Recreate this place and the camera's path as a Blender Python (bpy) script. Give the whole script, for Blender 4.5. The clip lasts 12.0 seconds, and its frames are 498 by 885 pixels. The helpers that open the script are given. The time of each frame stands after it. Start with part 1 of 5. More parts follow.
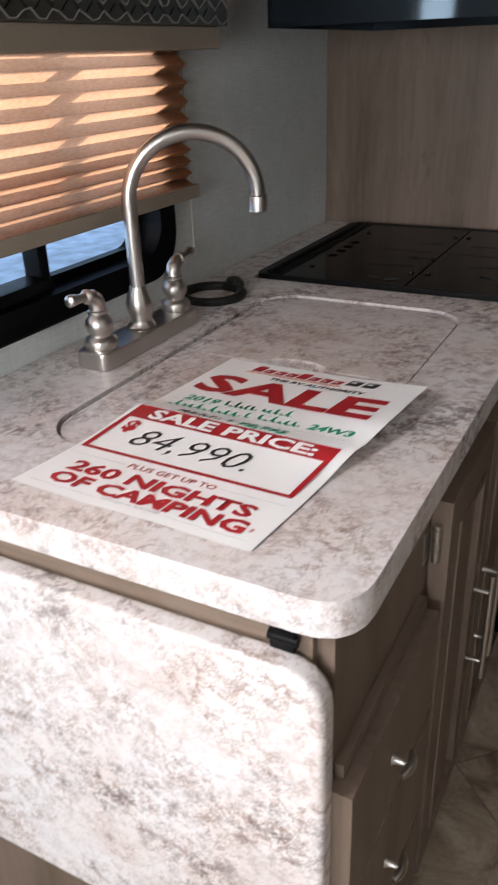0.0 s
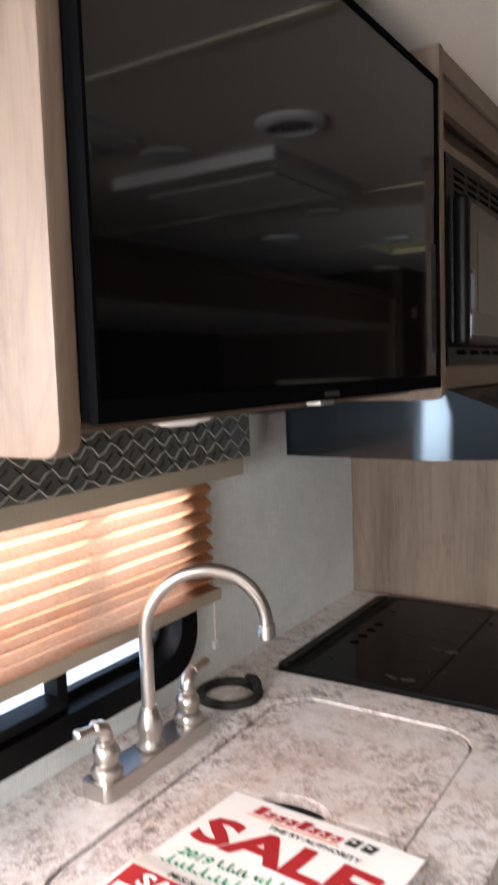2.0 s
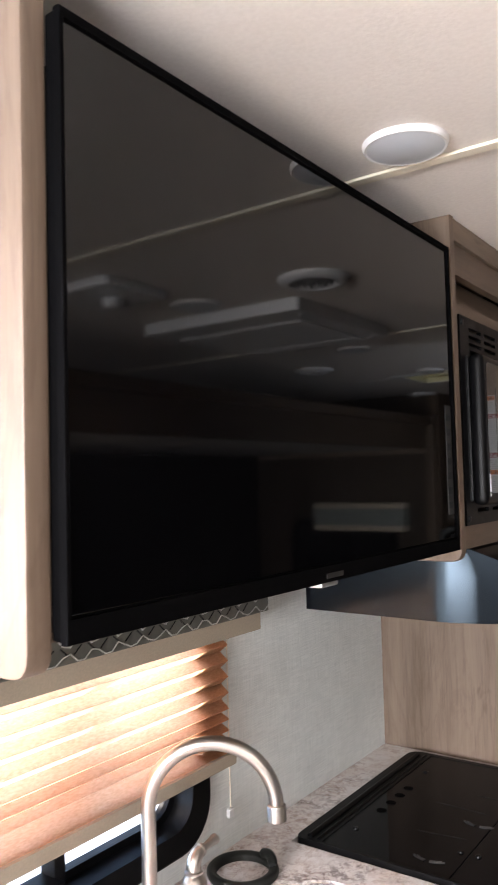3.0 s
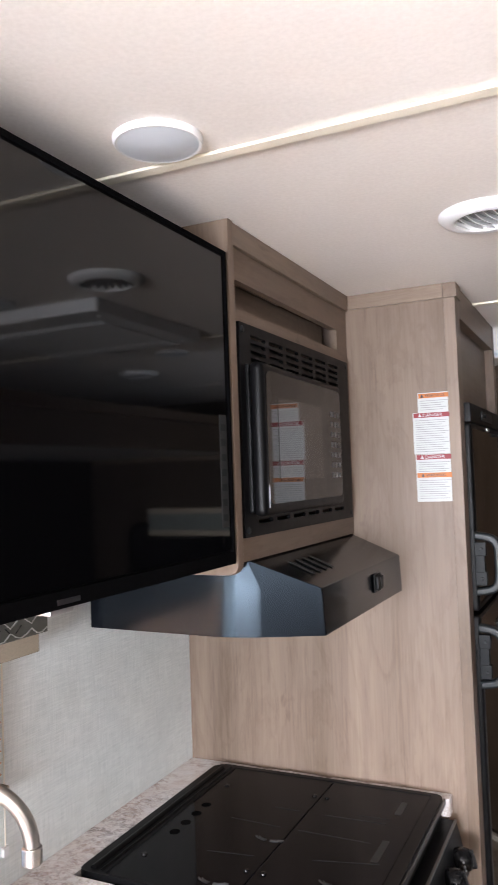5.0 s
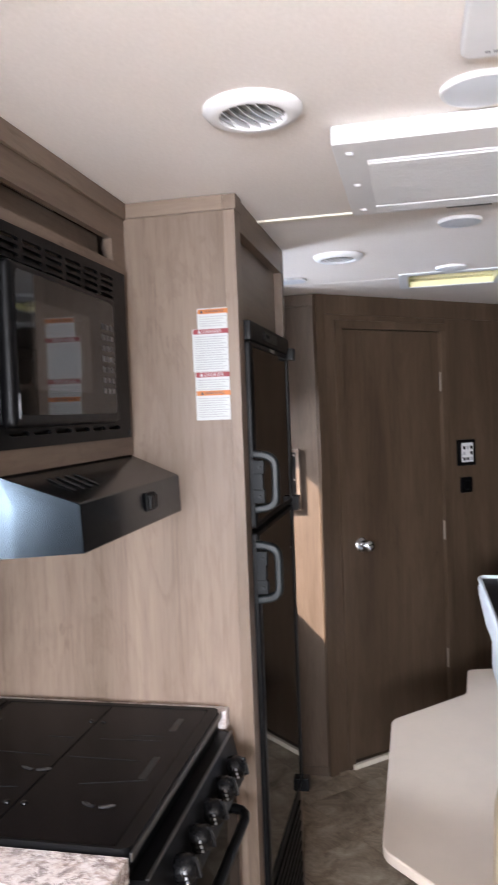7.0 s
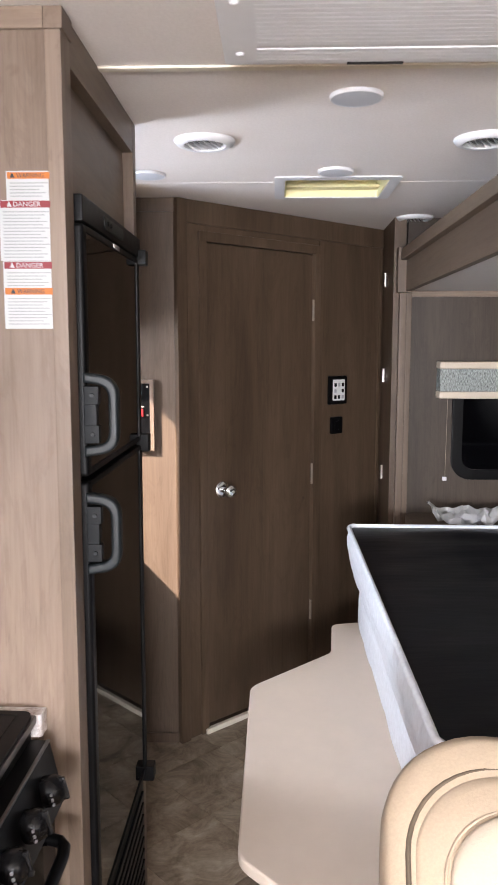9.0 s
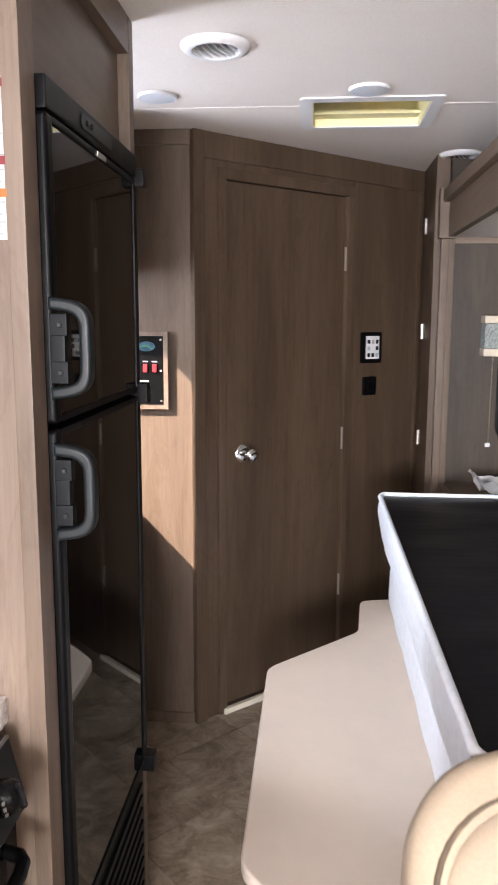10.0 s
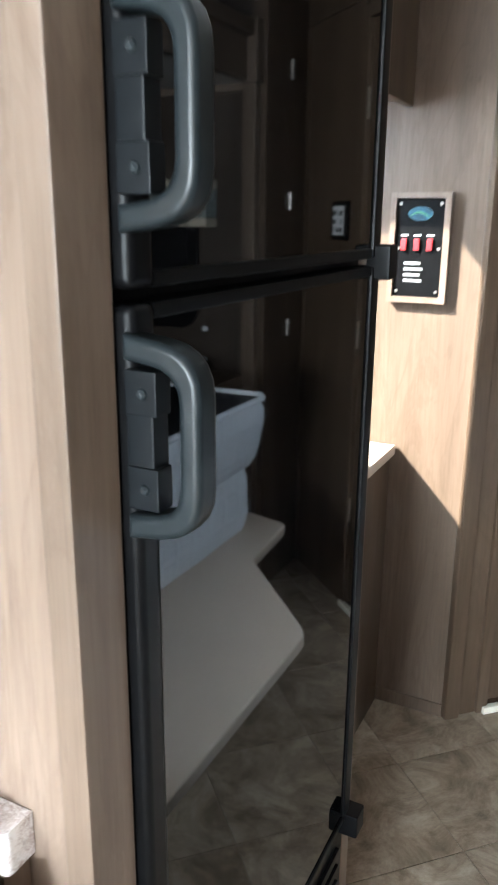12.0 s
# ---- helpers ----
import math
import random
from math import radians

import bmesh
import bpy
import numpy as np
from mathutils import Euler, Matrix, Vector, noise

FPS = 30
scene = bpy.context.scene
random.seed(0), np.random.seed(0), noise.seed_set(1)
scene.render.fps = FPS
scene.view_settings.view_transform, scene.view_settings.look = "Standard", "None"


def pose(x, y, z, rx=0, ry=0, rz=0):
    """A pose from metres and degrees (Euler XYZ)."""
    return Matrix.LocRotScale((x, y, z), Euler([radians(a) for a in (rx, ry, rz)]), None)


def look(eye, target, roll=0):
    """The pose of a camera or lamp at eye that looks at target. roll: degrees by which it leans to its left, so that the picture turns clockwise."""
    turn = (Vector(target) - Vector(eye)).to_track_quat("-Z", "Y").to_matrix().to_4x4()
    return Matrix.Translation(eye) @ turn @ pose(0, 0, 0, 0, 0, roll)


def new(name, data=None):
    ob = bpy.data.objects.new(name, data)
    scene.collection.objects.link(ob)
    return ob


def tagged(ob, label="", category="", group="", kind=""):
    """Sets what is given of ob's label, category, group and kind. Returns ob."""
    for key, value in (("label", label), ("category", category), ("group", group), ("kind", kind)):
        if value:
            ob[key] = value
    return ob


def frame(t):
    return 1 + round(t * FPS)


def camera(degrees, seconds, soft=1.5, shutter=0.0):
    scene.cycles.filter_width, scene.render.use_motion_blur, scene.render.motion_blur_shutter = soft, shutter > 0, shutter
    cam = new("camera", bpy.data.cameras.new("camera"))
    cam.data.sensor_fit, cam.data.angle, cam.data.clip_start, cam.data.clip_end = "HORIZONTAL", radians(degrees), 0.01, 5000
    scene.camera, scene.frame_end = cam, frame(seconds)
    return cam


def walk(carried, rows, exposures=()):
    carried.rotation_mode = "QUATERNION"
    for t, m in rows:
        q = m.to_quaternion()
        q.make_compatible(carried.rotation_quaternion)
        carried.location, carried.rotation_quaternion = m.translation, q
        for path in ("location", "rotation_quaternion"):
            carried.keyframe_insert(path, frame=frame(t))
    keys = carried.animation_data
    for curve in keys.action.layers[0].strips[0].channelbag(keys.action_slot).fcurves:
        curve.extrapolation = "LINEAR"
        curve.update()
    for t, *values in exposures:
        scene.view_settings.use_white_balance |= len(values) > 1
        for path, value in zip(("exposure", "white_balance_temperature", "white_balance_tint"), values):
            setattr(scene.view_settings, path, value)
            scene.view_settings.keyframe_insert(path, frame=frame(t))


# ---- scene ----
cam = camera(36.0, 12.0, soft=1.05, shutter=0.4)
PATH = [
    (0, (0.048, 0.068, 1.322), (-0.807, 1.636, 0.423), -2.2),
    (0.5, (0.081, 0.088, 1.355), (-0.709, 1.736, 0.543), -1.7),
    (1, (0.102, 0.096, 1.406), (-0.698, 1.819, 0.78), -1.4),
    (1.5, (0.118, 0.1, 1.473), (-0.798, 1.83, 1.059), -1.7),
    (2, (0.125, 0.114, 1.543), (-0.94, 1.796, 1.359), -1.9),
    (2.5, (0.139, 0.135, 1.601), (-1.032, 1.756, 1.603), -1.4),
    (2.7, (0.15, 0.141, 1.62), (-1.036, 1.75, 1.689), -1.5),
    (4.3, (0.225, 0.276, 1.641), (-0.751, 2.016, 1.773), -1.7),
    (4.5, (0.236, 0.279, 1.644), (-0.71, 2.037, 1.76), -1.6),
    (5, (0.257, 0.288, 1.642), (-0.592, 2.096, 1.735), -2.0),
    (5.5, (0.276, 0.298, 1.639), (-0.498, 2.141, 1.706), -2.1),
    (6, (0.291, 0.309, 1.634), (-0.4, 2.186, 1.663), -2.3),
    (6.5, (0.315, 0.339, 1.619), (-0.267, 2.252, 1.601), -2.4),
    (7, (0.333, 0.388, 1.586), (-0.091, 2.341, 1.509), -2.2),
    (7.5, (0.28, 0.501, 1.557), (0.049, 2.483, 1.418), -1.6),
    (7.7, (0.254, 0.538, 1.557), (0.07, 2.524, 1.405), -1.4),
    (9.3, (0.322, 0.859, 1.529), (0.257, 2.84, 1.259), 0.1),
    (9.5, (0.338, 0.895, 1.513), (0.248, 2.872, 1.226), 0.2),
    (9.8, (0.341, 0.978, 1.487), (0.214, 2.95, 1.175), 0.2),
    (10, (0.343, 1.044, 1.468), (0.176, 3.012, 1.150), 0.2),
    (10.5, (0.293, 1.253, 1.478), (0.017, 3.204, 1.135), 0.3),
    (11, (0.259, 1.378, 1.436), (-0.209, 3.286, 1.064), 0.7),
    (11.5, (0.264, 1.536, 1.397), (-0.422, 3.365, 0.969), 0.8),
    (12, (0.267, 1.71, 1.36), (-0.588, 3.429, 0.799), 0.5),
]
EXPOSURES = [(0.0, -0.3, 6650, 12), (0.5, -0.3, 6600, 12), (1.0, 0.0, 6600, 12), (1.5, 0.4, 6800, 13), (2.0, 0.9, 6900, 14), (2.7, 1.4, 6900, 16),
             (4.3, 1.85, 6650, 16), (5.5, 1.95, 6500, 16), (7.0, 1.95, 6500, 16), (7.7, 1.95, 6550, 16), (9.3, 2.1, 6850, 18), (10.5, 2.4, 6850, 18), (11.0, 2.65, 6700, 13), (11.5, 2.72, 6500, 8), (12.0, 2.9, 6050, 4)]
walk(cam, [(t, look(eye, target, roll)) for t, eye, target, roll in PATH], EXPOSURES)

# ---- world, sun, window light and an added fill ----
world = bpy.data.worlds.new("world")
scene.world = world
world.use_nodes = True
wn = world.node_tree.nodes
sky = wn.new("ShaderNodeTexSky")
sky.sky_type = "NISHITA"
sky.sun_disc = False
sky.sun_elevation = radians(38)
sky.sun_rotation = radians(225)
wn["Background"].inputs["Strength"].default_value = 0.15
world.node_tree.links.new(sky.outputs[0], wn["Background"].inputs["Color"])

SUN_WAY = Vector((0.56, 0.56, -0.60))
sun = new("sun", bpy.data.lights.new("sun", "SUN"))
sun.data.energy, sun.data.angle, sun.data.color = 5.0, radians(0.5), (1.0, 0.92, 0.82)
sun.rotation_euler = SUN_WAY.to_track_quat("-Z", "Y").to_euler()


def window_light(name, centre, towards, w, h, watts, colour):
    lamp = new(name, bpy.data.lights.new(name, "AREA"))
    lamp.data.shape, lamp.data.size, lamp.data.size_y = "RECTANGLE", w, h
    lamp.data.energy, lamp.data.color = watts, colour
    lamp.location = centre
    lamp.rotation_euler = (Vector(towards) - Vector(centre)).to_track_quat("-Z", "Y").to_euler()
    return lamp


window_light("windshield_daylight", (0.05, -2.30, 1.32), (0.05, 2.0, 0.9), 1.6, 0.86, 78, (0.88, 0.94, 1.0))
window_light("galley_window_daylight", (-0.80, 0.75, 1.30), (0.0, 0.75, 1.30), 1.0, 0.22, 0.3, (1.0, 0.93, 0.86))
window_light("driver_window_daylight", (-0.775, -0.33, 1.63), (0.0, -0.30, 0.40), 0.42, 0.5, 38, (0.97, 0.97, 1.0))
# added fill lamp with no known opening here; it brightens the linen wall
window_light("added_side_fill", (1.172, 0.10, 1.46), (-0.6, 1.1, 0.6), 0.52, 0.84, 2.8, (1.0, 0.95, 0.88))
window_light("nook_window_daylight", (-0.79, 3.056, 1.54), (0.6, 2.95, 0.75), 0.34, 0.56, 5, (0.80, 0.90, 1.0))


# ---- materials ----
def material(name, rough=0.5, metal=0.0, colour=(0.5, 0.5, 0.5), coat=0.0, spec=0.5):
    m = bpy.data.materials.new(name)
    m.use_nodes = True
    b = m.node_tree.nodes["Principled BSDF"]
    b.inputs["Base Color"].default_value = (*colour, 1)
    b.inputs["Roughness"].default_value = rough
    b.inputs["Metallic"].default_value = metal
    b.inputs["Coat Weight"].default_value = coat
    b.inputs["Specular IOR Level"].default_value = spec
    return m


def nodes_of(m):
    t = m.node_tree
    return t.nodes, t.links, t.nodes["Principled BSDF"]


def coords(m, scale=(1, 1, 1), turn=(0, 0, 0), shift=True):
    n, l, b = nodes_of(m)
    c, mp = n.new("ShaderNodeTexCoord"), n.new("ShaderNodeMapping")
    mp.inputs["Scale"].default_value = scale
    mp.inputs["Rotation"].default_value = turn
    l.new(c.outputs["Object"], mp.inputs["Vector"])
    if shift:
        info, mul = n.new("ShaderNodeObjectInfo"), n.new("ShaderNodeVectorMath")
        mul.operation = "SCALE"
        mul.inputs[0].default_value = (7.3, 3.1, 9.7)
        l.new(info.outputs["Random"], mul.inputs["Scale"])
        l.new(mul.outputs[0], mp.inputs["Location"])
    return mp.outputs[0]


def noise_of(m, vector, scale, detail=4.0, rough=0.55, distort=0.0):
    n, l, b = nodes_of(m)
    t = n.new("ShaderNodeTexNoise")
    t.inputs["Scale"].default_value, t.inputs["Detail"].default_value = scale, detail
    t.inputs["Roughness"].default_value, t.inputs["Distortion"].default_value = rough, distort
    l.new(vector, t.inputs["Vector"])
    return t.outputs["Fac"]


def ramp_of(m, fac, stops):
    n, l, b = nodes_of(m)
    r = n.new("ShaderNodeValToRGB")
    e = r.color_ramp.elements
    while len(e) < len(stops):
        e.new(0.5)
    for k, (p, c) in enumerate(stops):
        e[k].position, e[k].color = p, (*c, 1) if len(c) == 3 else c
    l.new(fac, r.inputs["Fac"])
    return r.outputs["Color"]


def mix_of(m, a, b_, fac, mode="MIX"):
    n, l, b = nodes_of(m)
    x = n.new("ShaderNodeMix")
    x.data_type, x.blend_type = "RGBA", mode
    for sock, val in ((x.inputs[0], fac), (x.inputs[6], a), (x.inputs[7], b_)):
        if isinstance(val, (int, float)):
            sock.default_value = val
        elif isinstance(val, tuple):
            sock.default_value = (*val, 1)
        else:
            l.new(val, sock)
    return x.outputs[2]


def bump_of(m, height, strength=0.2, distance=0.002):
    n, l, b = nodes_of(m)
    x = n.new("ShaderNodeBump")
    x.inputs["Strength"].default_value, x.inputs["Distance"].default_value = strength, distance
    l.new(height, x.inputs["Height"])
    l.new(x.outputs[0], b.inputs["Normal"])


def colour_in(m, sock):
    n, l, b = nodes_of(m)
    l.new(sock, b.inputs["Base Color"])


def rough_in(m, fac, low, high):
    n, l, b = nodes_of(m)
    r = n.new("ShaderNodeMapRange")
    r.inputs["To Min"].default_value, r.inputs["To Max"].default_value = low, high
    l.new(fac, r.inputs["Value"])
    l.new(r.outputs[0], b.inputs["Roughness"])


def wood(name, dark, mid, light, rough=0.42, axis="z"):
    m = material(name, rough, spec=0.28)
    s = {"z": (1, 1, 0.10), "y": (1, 0.10, 1), "x": (0.10, 1, 1)}[axis]
    v = coords(m, s)
    w = coords(m, tuple(k if k == 1 else 0.035 for k in s))
    grain = noise_of(m, w, 210, 5, 0.62, 0.3)
    broad = noise_of(m, v, 7, 5, 0.6, 0.8)
    streak = noise_of(m, w, 60, 6, 0.68, 0.7)
    slow = tuple(k if k == 1 else 0.22 for k in s)
    vein = noise_of(m, coords(m, slow), 8, 7, 0.64, 1.6)
    knots = noise_of(m, coords(m, tuple(k if k == 1 else 0.45 for k in s)), 17, 3, 0.5, 0.6)
    base = ramp_of(m, broad, [(0.22, dark), (0.5, mid), (0.80, light)])
    g = ramp_of(m, grain, [(0.34, (0.74, 0.72, 0.70)), (0.56, (1, 1, 1))])
    t = ramp_of(m, streak, [(0.32, (0.70, 0.67, 0.65)), (0.46, (0.97, 0.96, 0.96)), (0.62, (1.06, 1.06, 1.06))])
    y = ramp_of(m, vein, [(0.44, (1, 1, 1)), (0.485, (0.76, 0.72, 0.69)), (0.50, (0.66, 0.61, 0.58)), (0.53, (1, 1, 1))])
    k = ramp_of(m, knots, [(0.20, (0.45, 0.39, 0.35)), (0.30, (1, 1, 1))])
    c = mix_of(m, mix_of(m, base, g, 0.45, "MULTIPLY"), t, 0.42, "MULTIPLY")
    colour_in(m, mix_of(m, mix_of(m, c, y, 0.32, "MULTIPLY"), k, 0.8, "MULTIPLY"))
    rough_in(m, grain, rough - 0.06, rough + 0.12)
    bump_of(m, grain, 0.12, 0.001)
    return m


WOOD = wood("oak_laminate", (0.108, 0.077, 0.054), (0.177, 0.129, 0.098), (0.24, 0.181, 0.141))
WOOD_Y = wood("oak_laminate_lengthwise", (0.115, 0.082, 0.060), (0.165, 0.120, 0.090), (0.215, 0.162, 0.122), axis="y")
WOOD_X = wood("oak_laminate_crosswise", (0.135, 0.098, 0.072), (0.19, 0.14, 0.105), (0.24, 0.18, 0.138), axis="x")
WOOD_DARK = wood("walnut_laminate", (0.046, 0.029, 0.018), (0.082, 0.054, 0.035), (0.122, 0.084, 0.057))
# mid brown; on the nook wall it is walnut lightened for the sun
WOOD_NOOK = wood("mid_brown_laminate", (0.082, 0.056, 0.039), (0.126, 0.089, 0.064), (0.17, 0.124, 0.092))

# the same oak, its colour darkened for the shade in the slide-out
WOOD_OAK_SHADE = wood("oak_laminate_shade", (0.034, 0.024, 0.018), (0.056, 0.041, 0.031), (0.08, 0.06, 0.047))
WOOD_BROWN_Y = wood("brown_oak_laminate_lengthwise", (0.075, 0.050, 0.034), (0.115, 0.080, 0.057), (0.155, 0.112, 0.082), axis="y")
# near-black for unseen walls, so screen and fridge mirror darkness
WOOD_UNSEEN_DARK = wood("unseen_dark_laminate", (0.010, 0.007, 0.005), (0.016, 0.012, 0.009), (0.024, 0.018, 0.014))

STONE = material("marbled_laminate", 0.24, spec=0.5)
_v = coords(STONE, shift=False)
_a, _b, _c, _d, _e, _z = (noise_of(STONE, _v, k, 10, r, d) for k, r, d in ((6, 0.65, 0.5), (58, 0.82, 0.25), (240, 0.75, 0.2), (50, 0.82, 0.35), (4.5, 0.65, 0.6), (8, 0.65, 0.6)))
_base = ramp_of(STONE, _a, [(0.34, (0.62, 0.53, 0.495)), (0.47, (0.72, 0.67, 0.65)), (0.62, (0.74, 0.72, 0.72))])
_rust = ramp_of(STONE, _b, [(0.515, (1, 1, 1)), (0.535, (0.62, 0.47, 0.40)), (0.62, (0.36, 0.25, 0.21))])
_grey = ramp_of(STONE, _d, [(0.50, (1, 1, 1)), (0.525, (0.46, 0.42, 0.42)), (0.61, (0.20, 0.17, 0.17))])
_zone = ramp_of(STONE, _e, [(0.48, (0.04, 0.04, 0.04)), (0.60, (0.8, 0.8, 0.8))])
_patch = ramp_of(STONE, _z, [(0.42, (0.16, 0.16, 0.16)), (0.60, (0.66, 0.66, 0.66))])
_fine = ramp_of(STONE, _c, [(0.36, (0.62, 0.56, 0.54)), (0.43, (1, 1, 1))])
_crack = ramp_of(STONE, noise_of(STONE, _v, 15, 10, 0.74, 0.25), [(0.478, (1, 1, 1)), (0.494, (0.46, 0.36, 0.32)), (0.506, (0.40, 0.31, 0.28)), (0.524, (1, 1, 1))])
_base = mix_of(STONE, _base, _crack, _patch, "MULTIPLY")
colour_in(STONE, mix_of(STONE, mix_of(STONE, mix_of(STONE, _base, _rust, _patch, "MULTIPLY"), _grey, _zone, "MULTIPLY"), _fine, 0.45, "MULTIPLY"))
rough_in(STONE, _c, 0.18, 0.30)

LINEN = material("linen_wallcovering", 0.85, spec=0.2)
_h = noise_of(LINEN, coords(LINEN, (1, 0.05, 1), shift=False), 420, 2)
_w = noise_of(LINEN, coords(LINEN, (1, 1, 0.05), shift=False), 420, 2)
_big = noise_of(LINEN, coords(LINEN, (1, 0.3, 0.3), shift=False), 30, 3)
_t = mix_of(LINEN, _h, _w, 0.5)
colour_in(LINEN, mix_of(LINEN, ramp_of(LINEN, _t, [(0.35, (0.60, 0.635, 0.625)), (0.62, (0.76, 0.79, 0.775))]), ramp_of(LINEN, _big, [(0.3, (0.9, 0.9, 0.9)), (0.7, (1, 1, 1))]), 1.0, "MULTIPLY"))
bump_of(LINEN, _t, 0.3, 0.0008)

CEILING = material("ceiling_vinyl", 0.7, spec=0.25)
_n = noise_of(CEILING, coords(CEILING, shift=False), 160, 4)
_n2 = noise_of(CEILING, coords(CEILING, shift=False), 2.5, 3)
colour_in(CEILING, mix_of(CEILING, ramp_of(CEILING, _n, [(0.3, (0.75, 0.70, 0.665)), (0.7, (0.81, 0.76, 0.725))]), ramp_of(CEILING, _n2, [(0.3, (0.95, 0.94, 0.93)), (0.7, (1, 1, 1))]), 1.0, "MULTIPLY"))
bump_of(CEILING, _n, 0.25, 0.001)

FLOOR = material("stone_look_vinyl", 0.4, spec=0.4)
_f = coords(FLOOR, shift=True)
_f1, _f2, _f3 = noise_of(FLOOR, _f, 7, 9, 0.72, 0.9), noise_of(FLOOR, _f, 2.4, 5, 0.6, 0.8), noise_of(FLOOR, _f, 60, 4, 0.7)
colour_in(FLOOR, mix_of(FLOOR, mix_of(FLOOR, ramp_of(FLOOR, _f1, [(0.34, (0.15, 0.108, 0.072)), (0.5, (0.33, 0.26, 0.19)), (0.66, (0.50, 0.42, 0.325))]), ramp_of(FLOOR, _f2, [(0.35, (0.7, 0.68, 0.66)), (0.6, (1, 1, 1))]), 0.8, "MULTIPLY"), ramp_of(FLOOR, _f3, [(0.3, (0.8, 0.78, 0.76)), (0.6, (1, 1, 1))]), 0.8, "MULTIPLY"))
bump_of(FLOOR, _f1, 0.2, 0.002)


def speckled(name, colour, rough, metal=0.0, amount=0.12, scale=40, stretch=(1, 1, 1), bump=0.05, **kw):
    m = material(name, rough, metal, colour, **kw)
    f = noise_of(m, coords(m, stretch), scale, 4)
    lo = tuple(c * (1 - amount) for c in colour)
    hi = tuple(min(1, c * (1 + amount)) for c in colour)
    colour_in(m, ramp_of(m, f, [(0.3, lo), (0.7, hi)]))
    rough_in(m, f, max(0.01, rough * 0.8), min(1, rough * 1.25))
    if bump:
        bump_of(m, f, bump, 0.001)
    return m


WHITE = speckled("white_plastic", (0.72, 0.72, 0.73), 0.38, amount=0.02)
FILTER = speckled("pale_filter_mesh", (0.66, 0.66, 0.67), 0.7, amount=0.05)
CREAM = speckled("cream_strip", (0.78, 0.72, 0.60), 0.4, amount=0.04)
BLACK = speckled("black_plastic", (0.003, 0.003, 0.0034), 0.38, amount=0.2, spec=0.10)
GREY = speckled("dark_grey_plastic", (0.010, 0.013, 0.0145), 0.36, amount=0.15, scale=120, spec=0.22)
SCREEN = speckled("glossy_screen", (0.0012, 0.0012, 0.0016), 0.045, amount=0.1, bump=0, spec=0.34)
FRIDGE = speckled("glossy_black_door", (0.002, 0.002, 0.0025), 0.03, amount=0.1, bump=0, spec=0.42)
DOORGLASS = speckled("microwave_glass", (0.0025, 0.0024, 0.0024), 0.045, amount=0.1, bump=0, spec=0.24)
KEYPRINT = speckled("grey_key_print", (0.035, 0.035, 0.037), 0.35, amount=0.1)
GLASSTOP = speckled("black_glass_lid", (0.0025, 0.0025, 0.0035), 0.06, amount=0.1, bump=0, spec=0.08)
HOOD = speckled("black_enamel", (0.003, 0.0035, 0.005), 0.16, amount=0.05, scale=2.5, bump=0, spec=0.52)
# blue tint puts the sky's colour into the hood's reflections
nodes_of(HOOD)[2].inputs["Specular Tint"].default_value = (0.62, 0.82, 1.0, 1.0)
NICKEL = speckled("brushed_nickel", (0.54, 0.51, 0.475), 0.32, 1.0, amount=0.02, scale=12, bump=0)
CHROME = speckled("chrome", (0.75, 0.75, 0.76), 0.12, 1.0, amount=0.03)
ALUMINIUM = speckled("dull_aluminium", (0.55, 0.55, 0.55), 0.4, 1.0)
LEATHER = speckled("cream_leatherette", (0.44, 0.35, 0.255), 0.42, amount=0.06, scale=220, bump=0.25)
LEATHER_PALE = speckled("ivory_leatherette", (0.54, 0.46, 0.36), 0.42, amount=0.04, scale=220, bump=0.25)
PLATFORM = speckled("beige_laminate", (0.56, 0.47, 0.39), 0.45, amount=0.03, scale=14, bump=0.02)
MATTRESS = speckled("black_ticking", (0.003, 0.0036, 0.0058), 0.40, amount=0.3, scale=26, stretch=(0.3, 2.0, 1), bump=0.5, spec=0.2)
QUILT = speckled("white_ticking", (0.72, 0.76, 0.82), 0.75, amount=0.06, scale=70, bump=0.4)
_qn, _ql, _qb = nodes_of(QUILT)
_waves = []
for _axis in ("Y", "Z"):
    _wv = _qn.new("ShaderNodeTexWave")
    _wv.bands_direction = _axis
    _wv.inputs["Scale"].default_value, _wv.inputs["Distortion"].default_value = 3.6, 1.2
    _ql.new(coords(QUILT, shift=False), _wv.inputs["Vector"])
    _waves.append(ramp_of(QUILT, _wv.outputs["Fac"], [(0.0, (0, 0, 0)), (0.18, (1, 1, 1))]))
bump_of(QUILT, mix_of(QUILT, _waves[0], _waves[1], 1.0, "MULTIPLY"), 0.35, 0.004)
PAPER = speckled("white_paper", (0.84, 0.84, 0.83), 0.6, amount=0.01, scale=20, bump=0.02)
STICKER = speckled("sticker_paper", (0.40, 0.41, 0.41), 0.5, amount=0.01, scale=20, bump=0.02)
INK_LINE = speckled("faint_print", (0.235, 0.24, 0.245), 0.5, amount=0.05)
LABEL_RED = speckled("label_red", (0.19, 0.008, 0.014), 0.5, amount=0.05)
LABEL_ORANGE = speckled("label_orange", (0.42, 0.115, 0.008), 0.5, amount=0.05)
GLOSS = speckled("gloss_black_knob", (0.004, 0.004, 0.0045), 0.26, amount=0.1, bump=0, spec=0.2)
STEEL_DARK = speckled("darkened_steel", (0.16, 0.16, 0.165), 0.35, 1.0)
INK_RED = speckled("red_ink", (0.38, 0.012, 0.018), 0.5, amount=0.05)
INK_BLACK = speckled("black_ink", (0.02, 0.02, 0.022), 0.5, amount=0.05)
INK_GREEN = speckled("green_ink", (0.0, 0.27, 0.15), 0.5, amount=0.05)
